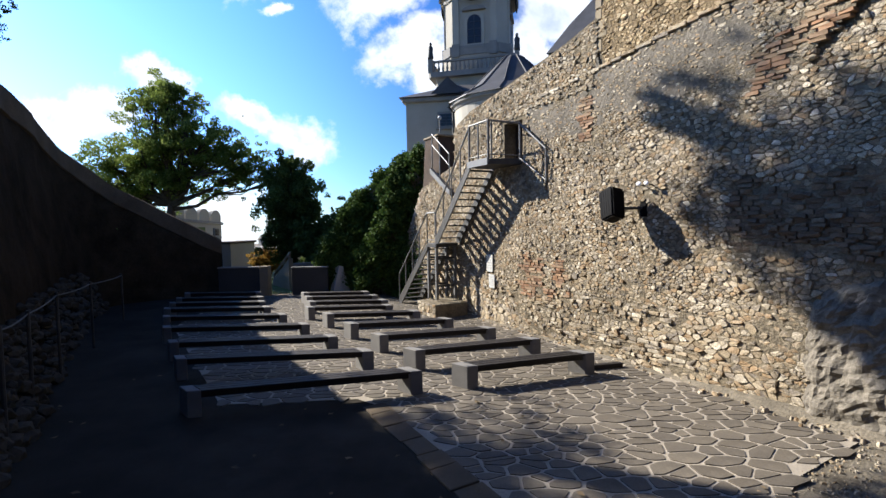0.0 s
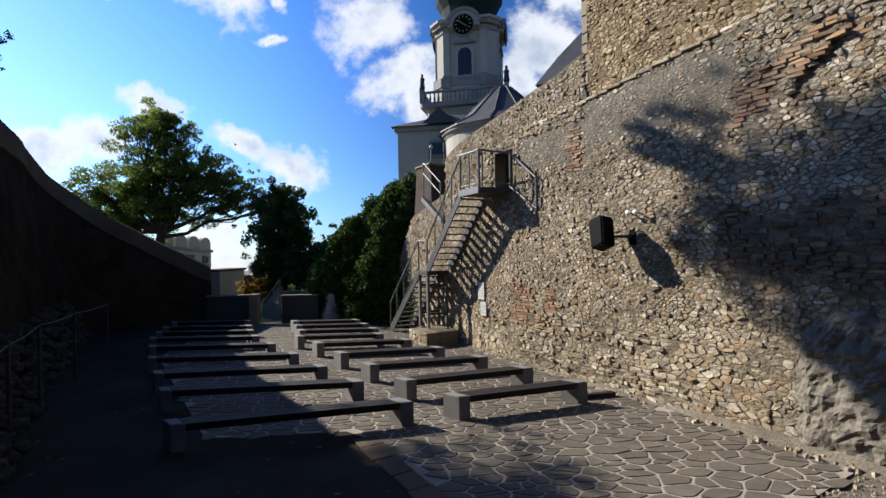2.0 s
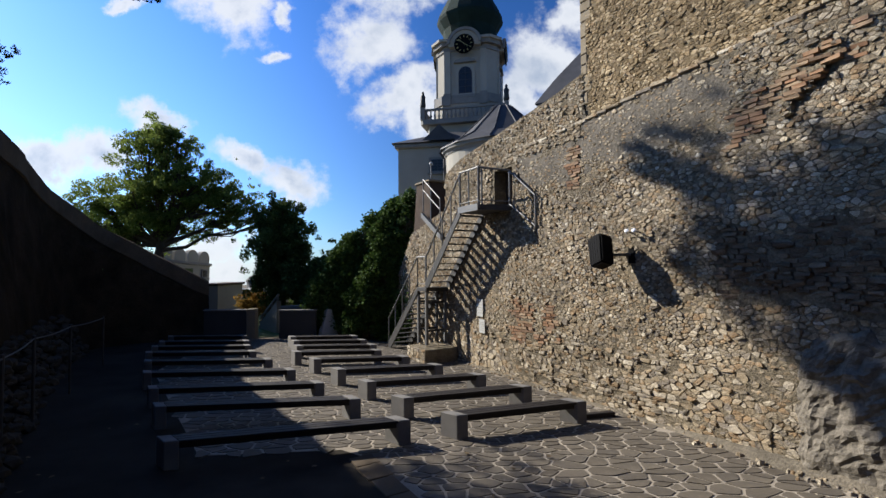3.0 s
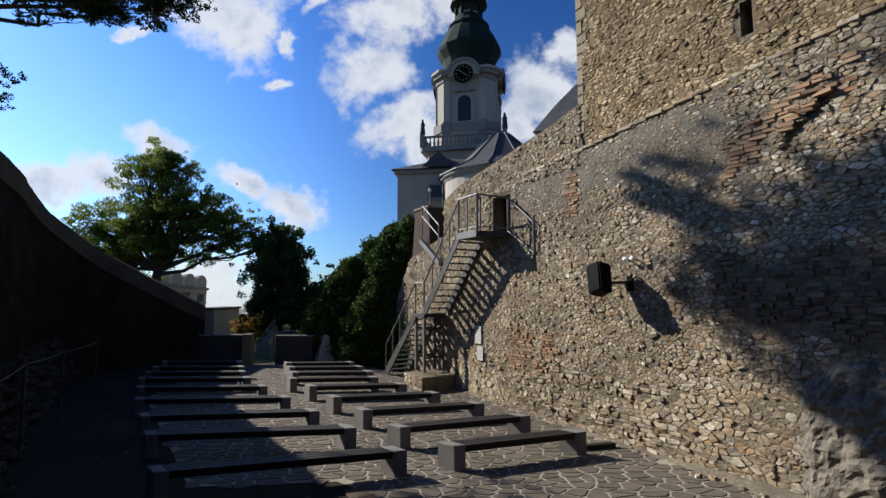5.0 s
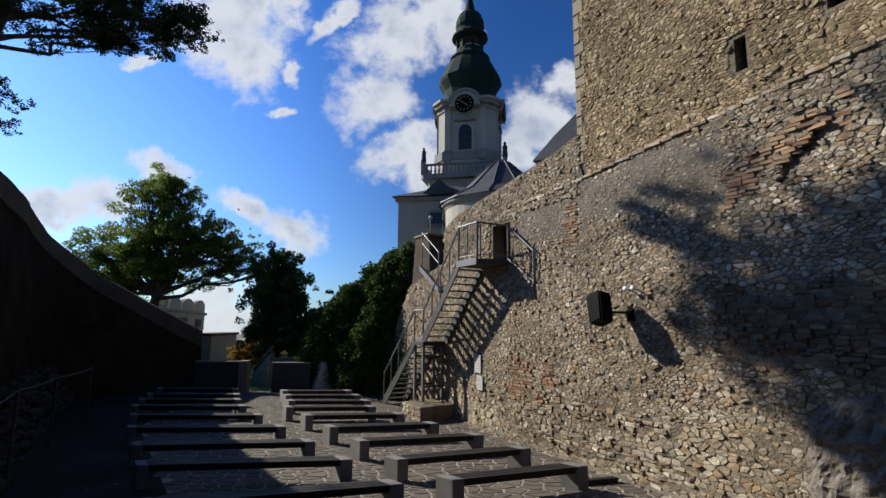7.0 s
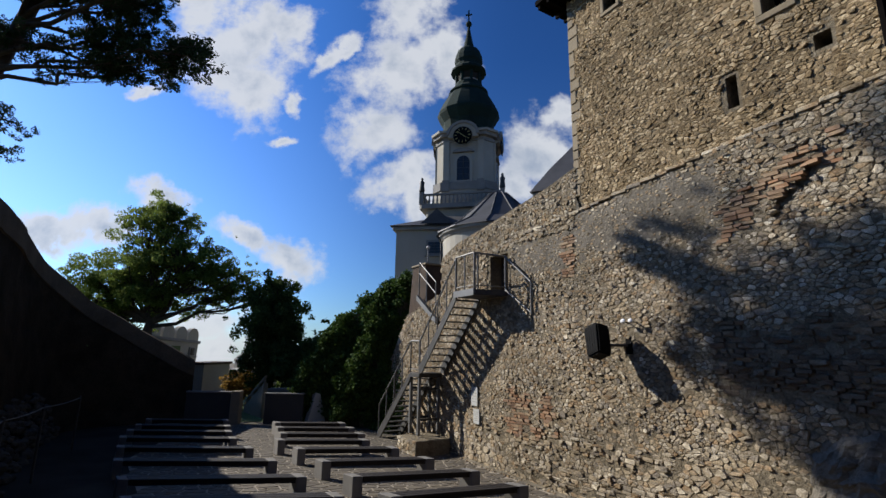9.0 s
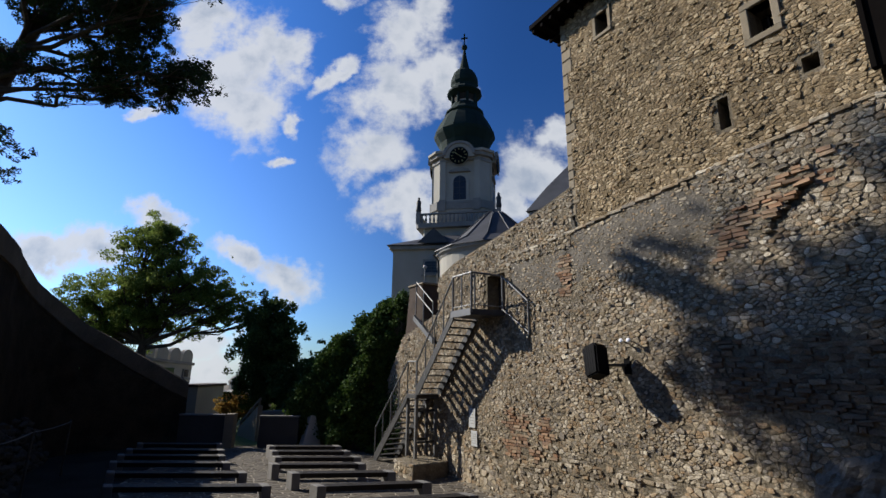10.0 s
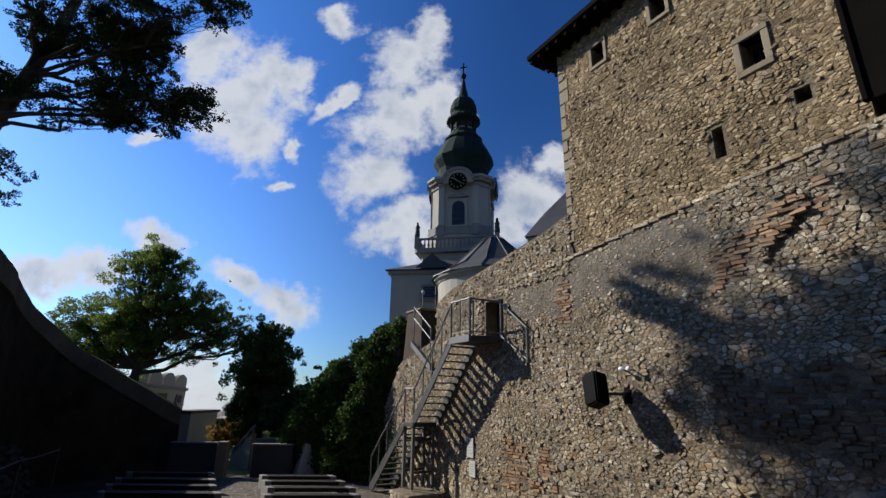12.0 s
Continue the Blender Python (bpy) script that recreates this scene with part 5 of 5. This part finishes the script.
# ---- trees ----
def leaf_cloud(centres, count, size, rng, flat=0.6, long=1.8):
    """Many small leaf faces scattered in balls round the centres: arrays of vertices and faces."""
    c = np.array([(*p, r) for p, r in centres])
    w = c[:, 3] ** 2
    g = np.random.RandomState(rng.randrange(10 ** 6))
    pick = g.choice(len(c), count, p=w / w.sum())
    d = g.normal(size=(count, 3))
    d /= np.linalg.norm(d, axis=1, keepdims=True)
    rad = c[pick, 3:4] * (0.35 + 0.65 * g.rand(count, 1) ** 0.6) * (0.8 + 0.4 * g.rand(count, 1))
    pos = c[pick, :3] + d * rad * np.array([1, 1, flat])
    a = g.normal(size=(count, 3))
    a /= np.linalg.norm(a, axis=1, keepdims=True)
    b = np.cross(a, g.normal(size=(count, 3)))
    b /= np.linalg.norm(b, axis=1, keepdims=True)
    s = size * (0.6 + 0.8 * g.rand(count, 1))
    verts = np.stack([pos - a * s * long / 2, pos + b * s / 2, pos + a * s * long / 2, pos - b * s / 2], 1).reshape(-1, 3)
    faces = np.arange(count * 4).reshape(-1, 4)
    return verts, faces


def leaves(name, centres, count, size, material, parent, rng, label="", flat=0.6, long=1.8):
    v, f = leaf_cloud(centres, count, size, rng, flat, long)
    return mesh_ob(name, v.tolist(), f.tolist(), material, parent, label)


def limb(bm, a, b, r0, r1, rng, bend=0.12, n=4):
    """A crooked tapering limb; gives its points."""
    a, b = Vector(a), Vector(b)
    pts = [a]
    for i in range(1, n):
        t = i / n
        L = (b - a).length * bend
        pts.append(a.lerp(b, t) + Vector((rng.uniform(-L, L), rng.uniform(-L, L), rng.uniform(-L, L) * 0.5)) * (0.5 if i != n // 2 else 1))
    pts.append(b)
    for i in range(n):
        add_tube(bm, pts[i], pts[i + 1], r0 + (r1 - r0) * i / n, r0 + (r1 - r0) * (i + 1) / n, 7, False)
    return pts


def tree(name, base, trunk_top, r, clumps, count, size, material, label, rng, forks=3, flat=0.6, spread=0.35):
    """A tree: clumps are (point, radius) in world metres; limbs run from the trunk to them."""
    ob = thing(name, pose(*base), label, "tree")
    bm = bmesh.new()
    b = Vector(base)
    top = Vector(trunk_top) - b
    limb(bm, (0, 0, -0.3), top, r, r * 0.6, rng, 0.05)
    fine = []
    for p, rad in clumps:
        q = Vector(p) - b
        pts = limb(bm, top * rng.uniform(0.75, 1.0), q, r * 0.38, r * 0.10, rng, 0.14)
        for k in range(forks):
            e = q + Vector((rng.gauss(0, 0.6), rng.gauss(0, 0.6), rng.gauss(0.05, 0.5))) * rad
            limb(bm, pts[rng.choice((2, 3))], e, r * 0.12, r * 0.03, rng, 0.15, 3)
            fine.append((e, rad * spread * rng.uniform(0.8, 1.4)))
        for k in range(34):
            e = q + Vector((rng.gauss(0, 0.82), rng.gauss(0, 0.82), rng.gauss(0, 0.66))) * rad
            fine.append((e, rad * spread * rng.uniform(0.3, 1.5)))
    part("trunk", bm, mat_bark, ob, smooth=True)
    leaves("crown", fine, count, size, material, ob, rng, flat=flat)
    return ob


tr = random.Random(11)
# broad airy tree behind the rampart
A = [((-20.6, 30.2, 5.8), 1.1), ((-19.2, 30.4, 5.7), 1.0), ((-22.4, 30.2, 7.0), 0.8), ((-19.4, 30.2, 7.6), 1.5), ((-17.6, 30.8, 7.7), 1.7), ((-15.4, 30.5, 7.8), 1.4), ((-18.2, 29.5, 6.8), 1.3), ((-18.4, 30, 9.0), 1.2), ((-17.2, 29.6, 9.4), 1.5), ((-16.2, 30.6, 9.0), 1.3),
     ((-17.6, 30.4, 11.2), 1.2), ((-18.4, 30, 11.4), 0.8), ((-16.5, 30, 11.6), 1.0), ((-17.3, 30, 12.3), 0.8), ((-15.7, 29.9, 10.8), 0.8), ((-14.6, 29.6, 9.0), 1.2), ((-13.6, 30, 8.7), 1.1), ((-12.7, 29.6, 7.9), 1.1),
     ((-11.5, 29.8, 7.2), 0.9), ((-10.9, 29.8, 6.4), 0.6), ((-13.2, 30.2, 6.9), 0.9), ((-20.8, 30, 7.7), 1.1), ((-20.4, 30.3, 6.7), 1.2), ((-16.4, 30.2, 6.7), 0.9)]
A = [((x, y, z - 0.5), r) for (x, y, z), r in A]
tree("tree", (-17.3, 30.2, 3.2), (-17.1, 30.1, 4.7), 0.36, A, 95000, 0.075, mat_leaf, "broad airy green tree rising behind the rampart", tr, forks=9, flat=0.7, spread=0.30)
# darker narrow tree past the screen walls
B = [((-8.9, 28, 6.7), 0.5), ((-8.5, 27.8, 6.0), 0.7), ((-9.3, 28, 5.6), 0.7), ((-8.1, 28, 5.3), 0.6), ((-9.6, 28.2, 4.5), 0.8), ((-8.7, 27.7, 4.5), 0.9), ((-7.9, 28, 4.0), 0.7), ((-9.3, 27.9, 3.4), 0.9), ((-8.2, 27.9, 3.0), 0.9), ((-9.8, 28, 2.6), 0.6), ((-9.0, 28, 2.0), 0.9), ((-8.0, 28.2, 1.8), 0.7)]
tree("tree", (-8.9, 28.0, -0.03), (-8.9, 28.0, 2.6), 0.22, B, 45000, 0.085, mat_leaf_dark, "dense dark green tree past the screen walls", tr, flat=0.95, spread=0.42)
C = [((-10.9, 29.0, 1.2), 0.5), ((-10.4, 29.0, 0.8), 0.5), ((-11.3, 29, 0.9), 0.4), ((-9.8, 29.2, 1.0), 0.45)]
tree("shrub", (-10.7, 29.0, -0.03), (-10.7, 29.0, 0.5), 0.06, C, 3500, 0.10, mat_leaf_autumn, "small shrub with orange autumn leaves", tr, spread=0.5)
D = [((-6.2, 26.5, 2.4), 0.9), ((-5.4, 25.5, 3.0), 0.9), ((-6.8, 27.0, 1.6), 0.9), ((-5.6, 26, 1.6), 0.9), ((-5.9, 26, 0.7), 0.8), ((-6.9, 27, 3.0), 0.6)]
tree("tree", (-5.9, 26.3, -0.03), (-5.9, 26.3, 1.4), 0.14, D, 9000, 0.12, mat_leaf_dark, "dark bushy tree beside the ivy wall", tr, spread=0.5)

# ---- ivy at the yard's far corner ----
IVY = pose(-0.7, 19.7, 0, 0, 0, 153)   # x runs along the ivy's front, y behind it is negative
IVY_TOP = [(-0.6, 6.5), (0.0, 6.45), (1.4, 6.15), (2.7, 5.55), (3.6, 4.95), (4.4, 4.1), (5.0, 3.0), (5.9, 2.3)]
ivy_wall = thing("wall_far", IVY, "old wall stretch hidden under ivy", "wall", kind="structure")
bm = panel(bmesh.new(), [(-0.6, -0.4), (5.9, -0.4), *[(a, b - 0.55) for a, b in IVY_TOP[::-1]]], -1.6, -0.55)
part("wall_core", bm, mat_mortar, ivy_wall)
ivy = thing("ivy", IVY, "thick dark green ivy covering the wall", "ivy")
cl = []
ir = random.Random(5)
for k in range(620):
    a = ir.uniform(-0.5, 5.8)
    top = height_at(IVY_TOP, a) + 0.1 * math.sin(a * 5)
    z = top * ir.random() ** 0.8
    deep = -0.15 - 0.5 * (z / top) ** 2 + ir.uniform(-0.25, 0.25) + 0.22 * math.sin(a * 2.3 + z)
    cl.append((Vector((a, deep, min(z, top - 0.22))), ir.uniform(0.18, 0.42)))
leaves("foliage", cl, 80000, 0.09, mat_ivy, ivy, ir, flat=0.9, long=1.3)
bm = bmesh.new()
for k in range(12):
    a = k * 0.5
    limb(bm, (a, -0.3, -0.1), (a + ir.uniform(-0.5, 0.5), -0.5, 2.0), 0.05, 0.01, ir, 0.08)
part("stem", bm, mat_bark, ivy)
butt = thing("whitewashed_buttress", pose(-4.8, 21.9, 0, 0, 0, 30), "whitewashed sloping buttress at the ivy wall", "buttress")
bm = panel(bmesh.new(), [(-0.42, -0.03), (0.42, -0.03), (0.10, 1.25), (-0.1, 1.3)], -0.2, 0.3)
part("body", bm, mat_white, butt)

# ---- pine beyond the rampart ----
pr = random.Random(3)
PINE = (-15.6, 13.2, 3.2)
pine = thing("pine_tree", pose(*PINE), "tall dark pine with spreading needled boughs", "pine tree")
bm = bmesh.new()
pb = Vector(PINE)
ptop = Vector((2.2, 1.9, 15.2))
trunk_pts = limb(bm, (0, 0, -0.4), ptop, 0.42, 0.16, pr, 0.03, 6)
boughs = [((-8.3, 14.6, 12.8), 0.9), ((-9.1, 16.2, 14.1), 0.5), ((-9.8, 15.8, 13.0), 0.8), ((-11.4, 16.2, 13.6), 0.9), ((-9.6, 14.0, 14.7), 0.8), ((-6.8, 12.2, 14.7), 0.7), ((-8.8, 12.7, 14.9), 0.8), ((-11.3, 14.0, 16.0), 0.9), ((-13.1, 13.8, 15.2), 1.0), ((-14.8, 14.9, 13.5), 1.0), ((-10.7, 11.2, 15.0), 1.1), ((-15.0, 13.2, 12.9), 1.5), ((-15.0, 11.6, 14.3), 1.5), ((-12.3, 11.1, 15.6), 1.2), ((-15.5, 15.2, 11.0), 1.4), ((-16.8, 14.4, 11.2), 1.5), ((-14.8, 14.2, 9.6), 1.2), ((-17.5, 13.0, 10.5), 1.6), ((-16.0, 11.8, 10.2), 1.5), ((-11.5, 16.3, 15.8), 0.9), ((-11.0, 15.3, 16.0), 0.9), ((-11.1, 15.6, 14.6), 0.9), ((-10.6, 14.6, 15.1), 1.0), ((-10.8, 14.9, 13.5), 0.9), ((-10.9, 15.1, 12.4), 0.6)]
tufts = []
for (x, y, z), rad in boughs:
    e = Vector((x, y, z)) - pb
    st = ptop * max(0.25, min(0.95, (e.z - 1.0) / ptop.z))
    pts = limb(bm, st, e, 0.085, 0.02, pr, 0.12, 5)
    for q in pts[2:]:
        for j in range(12):
            tufts.append((q + Vector((pr.uniform(-1, 1), pr.uniform(-1, 1), pr.uniform(-0.2, 0.6))) * 0.5, pr.uniform(0.09, 0.19)))
    for k in range(20):
        t = pr.choice(pts[2:])
        q = e + Vector((pr.uniform(-1, 1), pr.uniform(-1, 1), pr.uniform(-0.45, 0.45))) * rad
        limb(bm, t, q, 0.014, 0.005, pr, 0.12, 3)
        for j in range(6):
            tufts.append((q + Vector((pr.uniform(-1, 1), pr.uniform(-1, 1), pr.uniform(-0.5, 0.6))) * rad * 0.35, pr.uniform(0.09, 0.19)))
part("trunk", bm, mat_bark, pine, smooth=True)
leaves("needles", tufts, 120000, 0.045, mat_needle, pine, pr, flat=0.8, long=2.2)

# ---- fallen leaves ----
fr = random.Random(9)
fv, ff = [], []
for k in range(70):
    x, y = fr.uniform(-7, 4), fr.uniform(4.5, 13)
    if (WALL.inverted() @ Vector((x, y, 0))).y < 0.5 or x < -0.62 * y - 2.0:
        continue
    a, r = fr.uniform(0, 6.3), fr.uniform(0.03, 0.07)
    o = len(fv)
    for t, k2 in ((0, 1.0), (1.2, 0.6), (math.pi, 0.9), (-1.2, 0.6)):
        fv.append((x + r * k2 * math.cos(a + t), y + r * k2 * math.sin(a + t), 0.018 + fr.uniform(0, 0.02)))
    ff.append((o, o + 1, o + 2, o + 3))
tagged(mesh_ob("fallen_leaves", fv, ff, mat_dry), "scattered dry fallen leaves on the ground", "leaves", kind="stuff")

# ---- single stones of the wall and the paving ----
def singles_of(name, pieces, material, parent, axis):
    for vs, fs in pieces:
        n = len(vs)
        cx, cy = sum(v[0] for v in vs) / n, sum(v[1] for v in vs) / n
        if axis == "wall":
            vv = [(a - cx, d, b - cy) for a, b, d in vs]
            ff = [f[::-1] for f in fs]
            loc = (cx, 0, cy)
        else:
            vv = [(a - cx, b - cy, d) for a, b, d in vs]
            ff = fs
            loc = (cx, cy, 0)
        ob = mesh_ob(name, vv, ff, material, parent)
        ob.location = loc


singles_of("stone", singles, mat_stone_part, wall_right, "wall")
singles_of("flagstone", flag_singles, mat_flag_part, paving, "floor")
